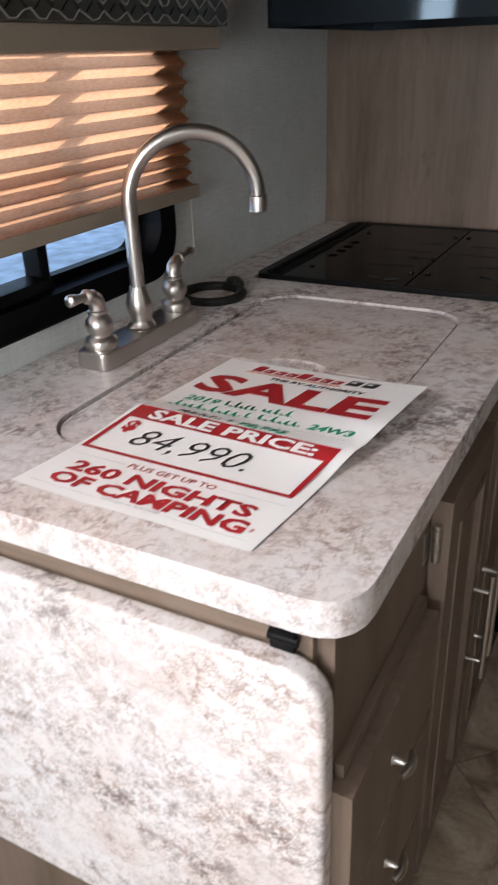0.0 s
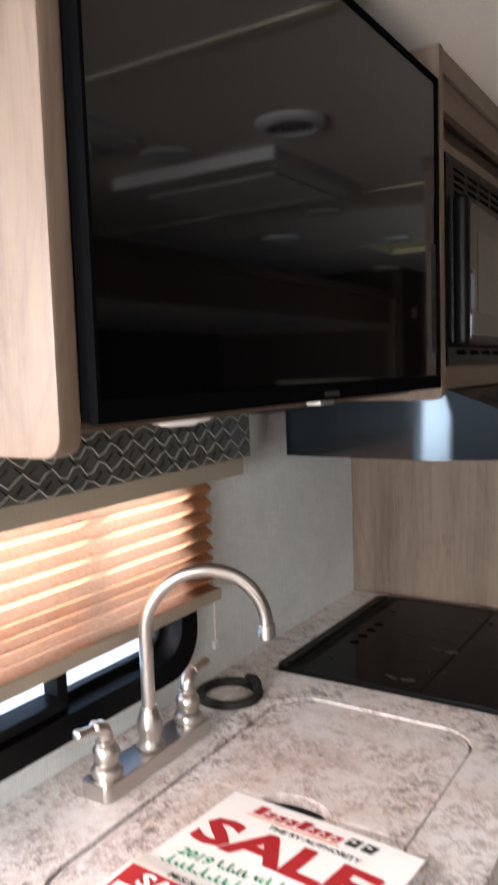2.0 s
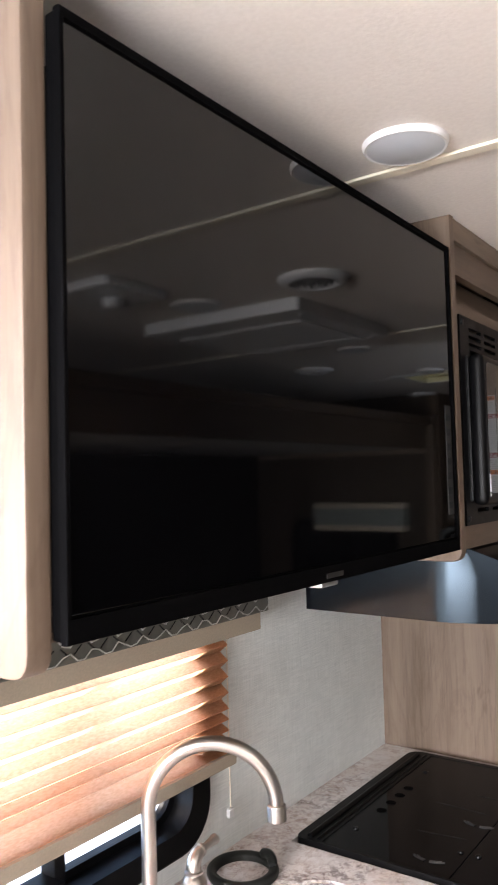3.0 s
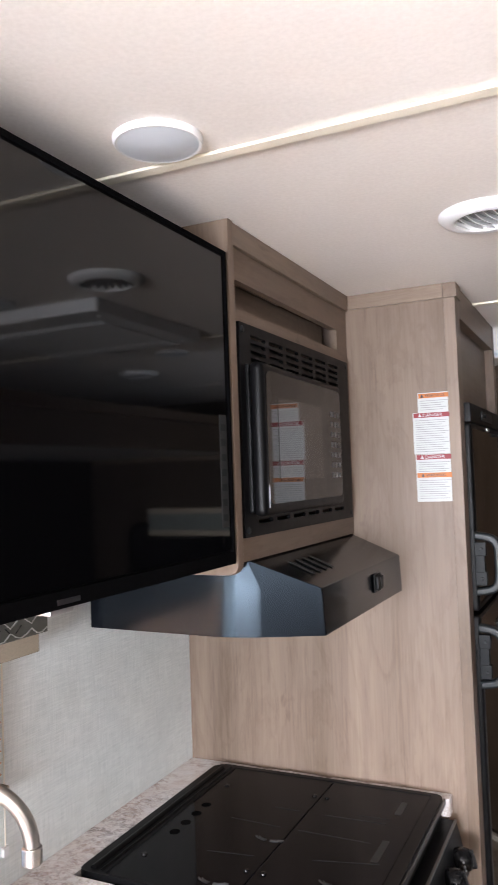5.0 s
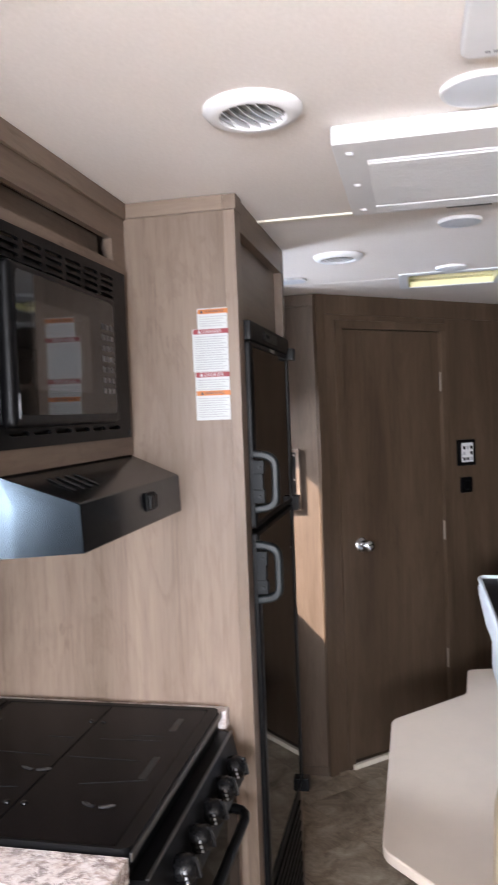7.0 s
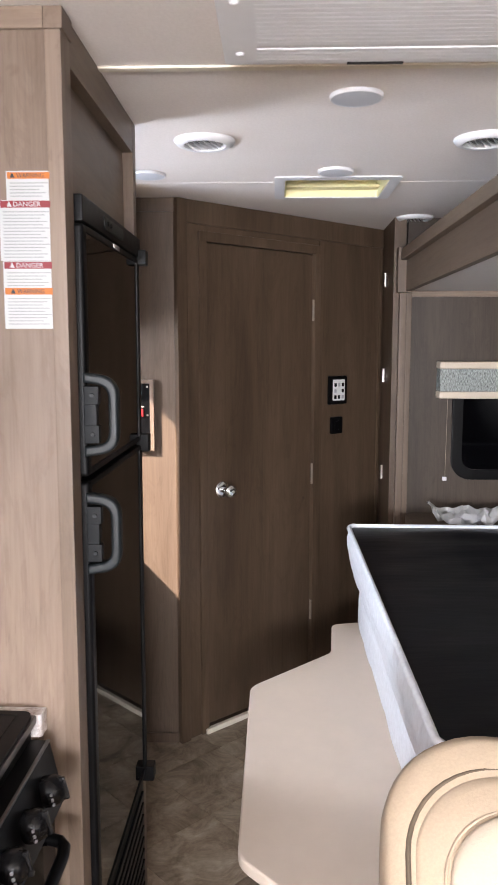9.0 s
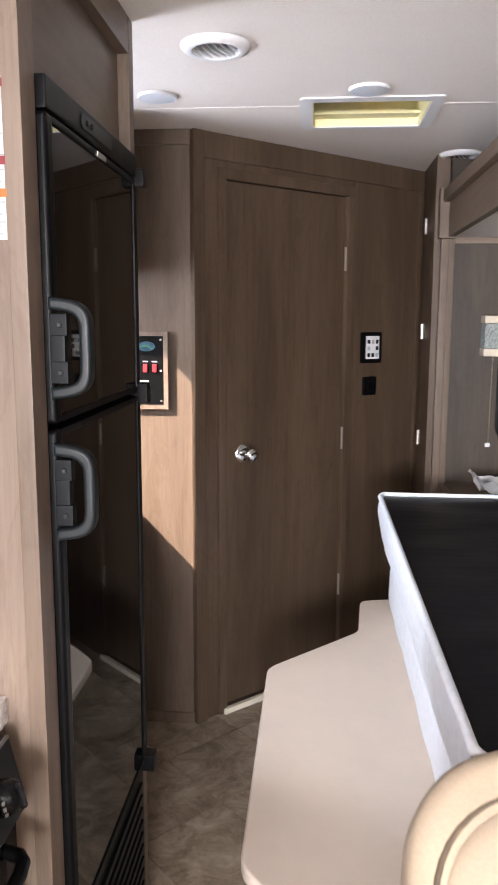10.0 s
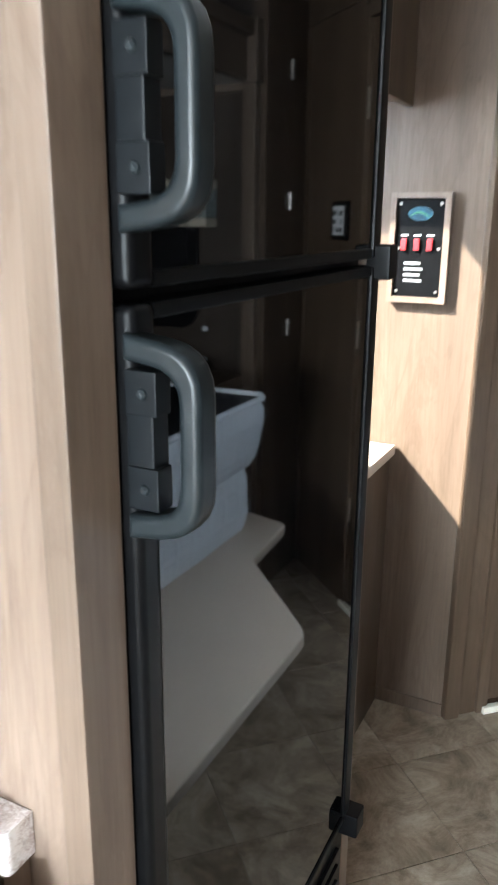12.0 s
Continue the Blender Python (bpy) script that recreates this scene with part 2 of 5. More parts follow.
INK_ORANGE = speckled("orange_ink", (0.70, 0.17, 0.008), 0.5, amount=0.05)
INK_GREY = speckled("grey_ink", (0.42, 0.43, 0.45), 0.5, amount=0.05)
YELLOWED = speckled("yellowed_diffuser", (0.80, 0.73, 0.42), 0.5, amount=0.05)
LENS = speckled("frosted_lens", (0.58, 0.61, 0.655), 0.35, amount=0.02, bump=0)
RUBBER = speckled("black_rubber", (0.010, 0.011, 0.010), 0.5, amount=0.2, spec=0.3)
MOUNT = speckled("dark_mount_plastic", (0.0045, 0.0055, 0.0065), 0.42, amount=0.15, scale=120, spec=0.11)
HINGE = speckled("dull_bronze", (0.24, 0.20, 0.16), 0.5, 0.3, amount=0.1)
SEAM_SHADE = speckled("seam_crease_shade", (0.10, 0.075, 0.05), 0.8, amount=0.2)
WIRE = speckled("bright_vinyl_line", (0.42, 0.42, 0.39), 0.3, 0.3, amount=0.1)
MATTE = speckled("matt_black_casing", (0.0015, 0.0015, 0.0018), 0.85, amount=0.1, spec=0.03)
TAUPE = speckled("taupe_fabric", (0.30, 0.25, 0.19), 0.8, amount=0.1, scale=300, bump=0.2)
PLATE = speckled("diamond_tread_vinyl", (0.13, 0.13, 0.115), 0.35, 0.6, amount=0.1)
# shade between the vent louvres, put in as a grey colour
THROAT_SHADE = speckled("vent_throat_shade", (0.28, 0.28, 0.28), 0.8, amount=0.1)
# near-black that paints the shade inside gaps, slots and the niche
GAP_SHADE = speckled("cavity_shade", (0.01, 0.01, 0.01), 0.9, amount=0.1)

BLIND = material("pleated_orange_fabric", 0.8, colour=(0.62, 0.36, 0.20), spec=0.1)
_n, _l, _b = nodes_of(BLIND)
_f = noise_of(BLIND, coords(BLIND, (1, 0.4, 1), shift=False), 300, 3)
_col = ramp_of(BLIND, _f, [(0.3, (0.62, 0.345, 0.205)), (0.7, (0.75, 0.46, 0.30))])
colour_in(BLIND, _col)
_tr, _mx = _n.new("ShaderNodeBsdfTranslucent"), _n.new("ShaderNodeMixShader")
_l.new(_col, _tr.inputs["Color"])
_mx.inputs[0].default_value = 0.85
_l.new(_b.outputs[0], _mx.inputs[1])
_l.new(_tr.outputs[0], _mx.inputs[2])
_l.new(_mx.outputs[0], _n["Material Output"].inputs["Surface"])

PANE = material("tinted_glass", 0.02, colour=(0.90, 0.95, 1.0))
nodes_of(PANE)[2].inputs["Transmission Weight"].default_value = 1.0
nodes_of(PANE)[2].inputs["IOR"].default_value = 1.05


# ---- mesh helpers ----
def box(x0, x1, y0, y1, z0, z1, bevel=0.0, seg=2, bm=None):
    """A box between two corners, with rounded edges where bevel is given."""
    bm = bm or bmesh.new()
    m = Matrix.Translation(((x0 + x1) / 2, (y0 + y1) / 2, (z0 + z1) / 2)) @ Matrix.Diagonal((x1 - x0, y1 - y0, z1 - z0, 1))
    made = bmesh.ops.create_cube(bm, size=1, matrix=m)["verts"]
    if bevel:
        edges = list({e for v in made for e in v.link_edges})
        bmesh.ops.bevel(bm, geom=edges, offset=bevel, segments=seg, profile=0.6, affect="EDGES")
    return bm


def rounded(x0, x1, y0, y1, r, seg=6):
    """The outline of a rectangle with round corners."""
    pts = []
    for cx, cy, a in ((x1 - r, y1 - r, 0), (x0 + r, y1 - r, 90), (x0 + r, y0 + r, 180), (x1 - r, y0 + r, 270)):
        for k in range(seg + 1):
            w = radians(a + 90 * k / seg)
            pts.append((cx + r * math.cos(w), cy + r * math.sin(w)))
    return pts


def soften(pts, radii, seg=5):
    """A polygon's outline with its corners rounded."""
    out = []
    n = len(pts)
    for k in range(n):
        p, a, b = Vector(pts[k]), Vector(pts[k - 1]), Vector(pts[(k + 1) % n])
        r = radii[k] if isinstance(radii, (list, tuple)) else radii
        if r <= 0:
            out.append(tuple(p))
            continue
        s, e = p + (a - p).normalized() * r, p + (b - p).normalized() * r
        for j in range(seg + 1):
            u = j / seg
            out.append(tuple(s * (1 - u) ** 2 + p * 2 * u * (1 - u) + e * u ** 2))
    return out


def prism(pts, lo, hi, axis="z", bevel=0.0, holes=(), bm=None, seg=2):
    """An outline drawn out along an axis, with holes through it. Outlines: (x, y) for z, (y, z) for x, (x, z) for y."""
    bm = bm or bmesh.new()
    put = {"z": lambda p, h: (p[0], p[1], h), "x": lambda p, h: (h, p[0], p[1]), "y": lambda p, h: (p[0], h, p[1])}[axis]
    rims = []
    for h in (lo, hi):
        edges = []
        for loop in (pts, *holes):
            vs = [bm.verts.new(put(p, h)) for p in loop]
            edges.append([bm.edges.new((vs[k - 1], vs[k])) for k in range(len(vs))])
            rims.append(vs)
        if holes:
            bmesh.ops.triangle_fill(bm, edges=[e for g in edges for e in g], use_beauty=True)
        else:
            bm.faces.new(rims[-1])
    n = 1 + len(holes)
    for k in range(n):
        a, b = rims[k], rims[k + n]
        for j in range(len(a)):
            bm.faces.new((a[j - 1], a[j], b[j], b[j - 1]))
    bmesh.ops.recalc_face_normals(bm, faces=bm.faces[:])
    if bevel:
        es = []
        for vs in (rims[0], rims[n]):
            es += [bm.edges.get((vs[j - 1], vs[j])) for j in range(len(vs))]
        bmesh.ops.bevel(bm, geom=[e for e in es if e], offset=bevel, segments=seg, profile=0.6, affect="EDGES", clamp_overlap=True)
    return bm


def lathe(profile, centre, axis="z", steps=24, bm=None, turn=None):
    """A turned shape: profile of (radius, height)."""
    bm = bm or bmesh.new()
    rot = {"z": Matrix.Identity(4), "x": Matrix.Rotation(radians(90), 4, "Y"), "y": Matrix.Rotation(radians(-90), 4, "X")}[axis]
    m = Matrix.Translation(centre) @ (turn or rot)
    rings = []
    for r, h in profile:
        if r < 1e-6:
            rings.append([bm.verts.new(m @ Vector((0, 0, h)))])
        else:
            rings.append([bm.verts.new(m @ Vector((r * math.cos(2 * math.pi * k / steps), r * math.sin(2 * math.pi * k / steps), h))) for k in range(steps)])
    for a, b in zip(rings, rings[1:]):
        for k in range(steps):
            quad = [a[k % len(a)], a[(k + 1) % len(a)], b[(k + 1) % len(b)], b[k % len(b)]]
            quad = list(dict.fromkeys(quad))
            if len(quad) > 2:
                bm.faces.new(quad)
    if tuple(profile[0]) == tuple(profile[-1]):
        bmesh.ops.remove_doubles(bm, verts=rings[0] + rings[-1], dist=1e-6)
    else:
        for ring in (rings[0], rings[-1]):
            if len(ring) > 2:
                bm.faces.new(ring)
    bmesh.ops.recalc_face_normals(bm, faces=bm.faces[:])
    return bm


def tube(pts, r, steps=12, bm=None, closed=False):
    """A round bar along points; r may be a list."""
    bm = bm or bmesh.new()
    pts = [Vector(p) for p in pts]
    n = len(pts)
    rings, side = [], None
    for k, p in enumerate(pts):
        a = pts[k - 1] if k or closed else p
        b = pts[(k + 1) % n] if k < n - 1 or closed else p
        d = (b - a).normalized()
        side = (side - d * side.dot(d)).normalized() if side else d.orthogonal().normalized()
        up = d.cross(side)
        rad = r[k] if isinstance(r, (list, tuple)) else r
        rings.append([bm.verts.new(p + rad * (math.cos(2 * math.pi * j / steps) * side + math.sin(2 * math.pi * j / steps) * up)) for j in range(steps)])
    pairs = list(zip(rings, rings[1:])) + ([(rings[-1], rings[0])] if closed else [])
    for a, b in pairs:
        for j in range(steps):
            bm.faces.new((a[j - 1], a[j], b[j], b[j - 1]))
    if not closed:
        bm.faces.new(rings[0])
        bm.faces.new(rings[-1])
    bmesh.ops.recalc_face_normals(bm, faces=bm.faces[:])
    return bm


def mesh_of(name, bm, smooth=35):
    me = bpy.data.meshes.new(name)
    bm.to_mesh(me)
    bm.free()
    if not smooth:
        return me
    # normals weighted by area, so that broad faces stay flat between their rounded edges
    me.polygons.foreach_set("use_smooth", [True] * len(me.polygons))
    limit = math.cos(radians(max(smooth, 50)))
    normals = [p.normal.copy() for p in me.polygons]
    areas = [p.area for p in me.polygons]
    around = [[] for _ in me.vertices]
    for p in me.polygons:
        for v in p.vertices:
            around[v].append(p.index)
    split = []
    for p in me.polygons:
        own = normals[p.index]
        for v in p.vertices:
            total = Vector((0, 0, 0))
            for q in around[v]:
                if normals[q].dot(own) > limit:
                    total += normals[q] * areas[q]
            split.append(total.normalized() if total.length > 1e-12 else own)
    me.normals_split_custom_set(split)
    return me


def thing(name, label, category, at=(0, 0, 0), group="", kind=""):
    ob = new(name)
    ob.location = at
    ob.empty_display_size = 0.05
    return tagged(ob, label, category, group, kind)


def part(name, bm, mat, parent, label="", smooth=35):
    """One mesh object under a thing or a part; its shape is given in the world's metres."""
    ob = new(name, mesh_of(name, bm, smooth))
    ob.data.materials.append(mat)
    ob.parent = parent
    if parent.type == "EMPTY":
        ob.matrix_parent_inverse = Matrix.Translation(-Vector(parent.location))
    return tagged(ob, label)


def single(name, bm, mat, label, category, kind="", group="", smooth=35):
    ob = new(name, mesh_of(name, bm, smooth))
    ob.data.materials.append(mat)
    return tagged(ob, label, category, group, kind)


def lettering(text, size, m, mat, parent, name="lettering", fit=None, bend=None, bold=0.0, depth=0.0003):
    """Words as a thin mesh. m: the pose of their lower left corner; fit: their width."""
    cu = bpy.data.curves.new("words", "FONT")
    cu.body, cu.size, cu.extrude, cu.offset, cu.resolution_u = text, size, depth, bold, 2
    ob = bpy.data.objects.new("words", cu)
    me = bpy.data.meshes.new_from_object(ob)
    bpy.data.objects.remove(ob)
    xs = [v.co.x for v in me.vertices]
    k = fit / (max(xs) - min(xs)) if fit else 1.0
    for v in me.vertices:
        p = Vector(((v.co.x - min(xs)) * k, v.co.y, v.co.z))
        v.co = bend(m @ p) if bend else m @ p
    out = new(name, me)
    me.materials.append(mat)
    out.parent = parent
    if parent.type == "EMPTY":
        out.matrix_parent_inverse = Matrix.Translation(-Vector(parent.location))
    return out


# ---- the shell ----
WALL_X, PANEL_Y, CEIL, CTOP = -0.783, 2.083, 2.08, 0.909
DIAG_A, DIAG_B = Vector((-0.063, 3.645)), Vector((0.788, 4.441))
SLIDE_X, SLIDE_FAR, SLIDE_TOP = 0.83, 4.12, 1.78


def wall(name, bm, mat, label):
    return single(name, bm, mat, label, "wall", "structure", smooth=30)


# the wall with the galley window and the nook window
wall("wall_west", prism([(-2.5, 0.0), (4.7, 0.0), (4.7, CEIL + 0.1), (-2.5, CEIL + 0.1)], WALL_X - 0.05, WALL_X, "x",
     holes=[rounded(-0.56, 0.19, 1.32, 1.93, 0.08), rounded(0.22, 1.305, 0.965, 1.48, 0.08), rounded(2.872, 3.24, 1.25, 2.07, 0.03)]), LINEN, "pale grey linen-textured wall beside the galley")
wall("wall_south", prism([(-0.9, 0.0), (2.4, 0.0), (2.4, CEIL + 0.1), (-0.9, CEIL + 0.1)], -2.50, -2.45, "y",
     holes=[rounded(-0.75, 1.1, 0.88, 1.95, 0.08)]), WOOD, "front wall of the vehicle with a wide windshield opening")
wall("wall_nook", box(-0.85, DIAG_A.x - 0.012, 3.645, 3.70, 0, CEIL), WOOD_NOOK, "walnut laminate wall beside the bathroom door, lightened for sunlight")
wall("wall_slide_end", box(SLIDE_X + 0.02, 2.0, SLIDE_FAR, SLIDE_FAR + 0.04, 0, CEIL), WOOD_OAK_SHADE, "oak laminate end wall of the slide-out, darkened for shade")
wall("wall_east", box(2.0, 2.05, -2.5, 4.6, 0, CEIL + 0.1), WOOD_UNSEEN_DARK, "unseen side wall of the slide-out, darkened for reflections")
# unseen wall; its opening is made up for the added fill lamp
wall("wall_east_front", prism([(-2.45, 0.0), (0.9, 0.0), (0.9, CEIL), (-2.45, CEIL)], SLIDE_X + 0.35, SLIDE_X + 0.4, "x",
     holes=[rounded(-0.18, 0.38, 1.02, 1.90, 0.06)]), WOOD_UNSEEN_DARK, "unseen darkened side wall with an opening for the added lamp")
single("floor", box(-0.85, 2.05, -2.5, 4.7, -0.06, -0.004), FLOOR, "brown stone-look vinyl floor", "floor", "structure")
single("ceiling", prism([(-0.85, -2.5), (2.05, -2.5), (2.05, 4.7), (-0.85, 4.7)], CEIL, CEIL + 0.05, "z",
       holes=[[(0.322, 3.352), (0.662, 3.352), (0.662, 3.645), (0.322, 3.645)]]), CEILING, "off-white textured vinyl ceiling", "ceiling", "structure")
single("roof", box(-0.85, 2.05, -2.5, 4.7, CEIL + 0.12, CEIL + 0.16), WHITE, "white roof skin", "roof", "structure")
single("slide_ceiling", box(SLIDE_X + 0.03, 2.0, 0.9, SLIDE_FAR, SLIDE_TOP, SLIDE_TOP + 0.03), CEILING, "off-white lower ceiling of the slide-out", "ceiling", "structure")
single("ground", box(-60, 60, -60, 60, -0.9, -0.8), speckled("pale_concrete", (0.56, 0.63, 0.70), 0.9, amount=0.25, scale=5), "pale concrete lot outside", "ground", "structure")
# added glowing panel in place of the bright outdoors beyond the window
outside_glow = bpy.data.materials.new("outside_daylight_glow")
outside_glow.use_nodes = True
nodes_of(outside_glow)[2].inputs["Emission Color"].default_value = (0.50, 0.72, 1.0, 1.0)
nodes_of(outside_glow)[2].inputs["Emission Strength"].default_value = 2.8
single("backdrop", box(-9.1, -9.0, -16, 26, -0.8, 3.2), outside_glow, "glowing pale blue panel standing in for daylight outside", "backdrop", "structure")
for x0, x1 in ((-0.3, 0.286), (0.700, 2.0)):
    single("trim", prism(rounded(x0, x1, 3.396, 3.404, 0.002), CEIL - 0.002, CEIL - 0.0005, "z", bevel=0.0005), CEILING, "flush ceiling seam beside the skylight", "trim", "structure")
for k, y in enumerate((1.19, 2.355)):
    single("trim", prism(rounded(-0.84, 2.0, y - 0.011, y + 0.011, 0.004), CEIL - 0.006, CEIL - 0.0005, "z", bevel=0.003), CREAM, "cream seam strip across the ceiling", "trim", "structure")

# ---- bathroom wall and door ----
WAY = (DIAG_B - DIAG_A).normalized()
OUT = Vector((WAY.y, -WAY.x))


def diagonal(bm):
    """From the door wall's own metres (along, depth into the room, height) to the world's."""
    m = Matrix(((WAY.x, OUT.x, 0, DIAG_A.x), (WAY.y, OUT.y, 0, DIAG_A.y), (0, 0, 1, 0), (0, 0, 0, 1)))
    bmesh.ops.transform(bm, matrix=m, verts=bm.verts[:])
    bmesh.ops.recalc_face_normals(bm, faces=bm.faces[:])
    return bm


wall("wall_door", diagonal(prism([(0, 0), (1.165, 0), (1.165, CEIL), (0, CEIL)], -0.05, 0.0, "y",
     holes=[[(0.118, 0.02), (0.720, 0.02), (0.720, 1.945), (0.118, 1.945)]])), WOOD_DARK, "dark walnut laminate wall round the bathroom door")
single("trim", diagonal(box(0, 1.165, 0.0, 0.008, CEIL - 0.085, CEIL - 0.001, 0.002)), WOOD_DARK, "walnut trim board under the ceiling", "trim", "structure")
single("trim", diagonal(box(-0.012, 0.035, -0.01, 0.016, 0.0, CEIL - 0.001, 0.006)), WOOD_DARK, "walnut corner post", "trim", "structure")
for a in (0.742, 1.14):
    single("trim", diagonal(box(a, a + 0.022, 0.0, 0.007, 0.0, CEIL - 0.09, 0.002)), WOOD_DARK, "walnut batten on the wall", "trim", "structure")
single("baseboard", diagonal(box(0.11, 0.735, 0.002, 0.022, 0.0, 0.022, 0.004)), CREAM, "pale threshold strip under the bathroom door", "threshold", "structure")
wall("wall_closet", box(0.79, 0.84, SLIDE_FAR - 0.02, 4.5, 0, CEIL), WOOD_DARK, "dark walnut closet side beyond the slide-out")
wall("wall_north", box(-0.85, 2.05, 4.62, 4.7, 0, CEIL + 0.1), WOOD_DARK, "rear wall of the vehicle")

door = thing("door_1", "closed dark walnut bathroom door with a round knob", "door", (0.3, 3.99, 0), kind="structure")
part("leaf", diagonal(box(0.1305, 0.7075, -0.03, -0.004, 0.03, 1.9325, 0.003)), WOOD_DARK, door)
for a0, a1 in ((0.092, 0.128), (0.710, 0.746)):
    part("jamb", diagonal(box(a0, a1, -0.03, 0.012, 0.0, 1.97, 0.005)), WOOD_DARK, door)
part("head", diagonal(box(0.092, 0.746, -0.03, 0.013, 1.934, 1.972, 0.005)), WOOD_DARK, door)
for z in (0.38, 0.995, 1.70):
    h = part("hinge", diagonal(tube([(0.708, 0.004, z - 0.045), (0.708, 0.004, z + 0.045)], 0.005, 10)), HINGE, door, "dull bronze hinge")
knob = part("knob", diagonal(lathe([(0.0, -0.004), (0.031, -0.004), (0.033, 0.003), (0.026, 0.009), (0.012, 0.012), (0.011, 0.03), (0.02, 0.038), (0.0265, 0.05), (0.025, 0.062), (0.016, 0.069), (0, 0.07)], (0.205, 0.0, 0.985), "y")), CHROME, door, "shiny round door knob")
part("lock_button", diagonal(lathe([(0, 0), (0.006, 0.001), (0.005, 0.006), (0, 0.007)], (0.205, 0.069, 0.985), "y", 12)), NICKEL, knob)


def wall_plate(a0, a1, z0, z1, label, category):
    ob = thing("wall_panel", label, category, tuple(diagonal_point((a0 + a1) / 2, 0.0)) + (z0,))
    part("frame", diagonal(prism(rounded(a0, a1, z0, z1, 0.008), 0.0, 0.012, "y", bevel=0.003)), BLACK, ob)
    return ob


def diagonal_point(a, d):
    p = DIAG_A + WAY * a + OUT * d
    return p.x, p.y


control = wall_plate(0.805, 0.922, 1.292, 1.418, "black framed switch panel with a white face on the walnut wall", "control panel")
part("face", diagonal(prism(rounded(0.826, 0.903, 1.309, 1.402, 0.004), 0.0122, 0.015, "y", bevel=0.001)), WHITE, control, "white face")
for r in range(3):
    for c in range(3):
        if (r, c) != (1, 1):
            part("button", diagonal(box(0.833 + c * 0.024, 0.846 + c * 0.024, 0.0152, 0.019, 1.317 + r * 0.027, 1.333 + r * 0.027, 0.002)), (BLACK, GREY, INK_GREY)[(r * 2 + c) % 3], control)
plate = wall_plate(0.822, 0.896, 1.16, 1.236, "small black switch plate on the walnut wall", "switch")
part("rocker", diagonal(box(0.842, 0.876, 0.0122, 0.018, 1.178, 1.218, 0.003)), BLACK, plate)
for z in (1.84, 1.42, 0.98):
    h = thing("cabinet_hinge", "satin nickel hinge on the dark closet edge", "hinge", (0.785, 4.30, z), group="closet hinges")
    part("leaf", box(0.7835, 0.7895, 4.285, 4.315, z - 0.03, z + 0.03, 0.002), HINGE, h)
    part("barrel", tube([(0.781, 4.283, z - 0.03), (0.781, 4.283, z + 0.03)], 0.006, 10), NICKEL, h)

# control panel in an oak frame beside the corner
ob = thing("monitor_panel", "black monitor panel with red switches in an oak frame", "control panel", (-0.222, 3.63, 1.165))
part("frame", prism([(-0.300, 1.162), (-0.153, 1.162), (-0.153, 1.424), (-0.300, 1.424)], 3.619, 3.644, "y", holes=[[(-0.287, 1.176), (-0.168, 1.176), (-0.168, 1.411), (-0.287, 1.411)]]), WOOD, ob, "light oak frame")
part("face", box(-0.286, -0.169, 3.628, 3.643, 1.177, 1.410), BLACK, ob)
oval = lathe([(0, 0), (0.03, 0), (0.03, 0.002), (0, 0.002)], (0, 0, 0), "y", 28)
bmesh.ops.transform(oval, matrix=Matrix.Translation((-0.228, 3.626, 1.375)) @ Matrix.Diagonal((1.0, 1.0, 0.55, 1)), verts=oval.verts[:])
badge = part("badge", oval, speckled("badge_blue", (0.03, 0.09, 0.13), 0.3, amount=0.5, scale=60), ob, "oval blue and green badge")
part("swoosh", tube([(-0.252 + 0.006 * k, 3.6255, 1.370 + 0.008 * math.sin(k * 0.45)) for k in range(9)], [0.001, 0.0018, 0.0025, 0.003, 0.003, 0.003, 0.0025, 0.0018, 0.001], 6), speckled("badge_green", (0.06, 0.20, 0.10), 0.3, amount=0.2), badge, "pale green swoosh")
for k in range(3):
    part("switch", box(-0.271 + k * 0.032, -0.257 + k * 0.032, 3.620, 3.628, 1.288, 1.316, 0.002), INK_RED, ob, "red rocker switch")
    part("caption", box(-0.273 + k * 0.032, -0.255 + k * 0.032, 3.6272, 3.628, 1.322, 1.326), INK_GREY, ob)
for k in range(4):
    part("caption", box(-0.262, -0.215 - 0.006 * (k % 2), 3.6272, 3.628, 1.212 + k * 0.014, 1.219 + k * 0.014), INK_LINE, ob)
for sx in (-0.277, -0.178):
    for sz in (1.19, 1.293, 1.398):
        part("screw", lathe([(0, 0), (0.004, 0), (0.003, 0.002), (0, 0.002)], (sx, 3.6255, sz), "y", 10), NICKEL, ob)
single("baseboard", box(-0.75, DIAG_A.x - 0.012, 3.637, 3.6445, 0, 0.04, 0.002), WOOD_NOOK, "oak baseboard at the foot of the nook wall", "baseboard", "structure")
single("trim", box(-0.75, DIAG_A.x - 0.012, 3.637, 3.6445, CEIL - 0.05, CEIL - 0.001, 0.002), WOOD_NOOK, "oak trim strip under the ceiling", "trim", "structure")

# ---- fridge and its tall cabinet ----
cab = thing("fridge_cabinet", "tall oak laminate cabinet housing the black fridge", "cabinet", (-0.42, 2.40, 0))
part("side_panel", box(WALL_X, -0.053, PANEL_Y, PANEL_Y + 0.015, 0, CEIL, 0.001), WOOD, cab)
part("stile", box(-0.075, -0.048, PANEL_Y - 0.002, 2.137, 0, CEIL - 0.001, 0.003), WOOD, cab)
part("stile", box(-0.075, -0.048, 2.698, 2.735, 0, CEIL - 0.001, 0.003), WOOD, cab)
part("far_panel", box(WALL_X, -0.075, 2.72, 2.735, 0, CEIL), WOOD, cab)
part("top_rail", box(-0.075, -0.049, 2.137, 2.698, 2.005, CEIL - 0.001, 0.002), WOOD_Y, cab)
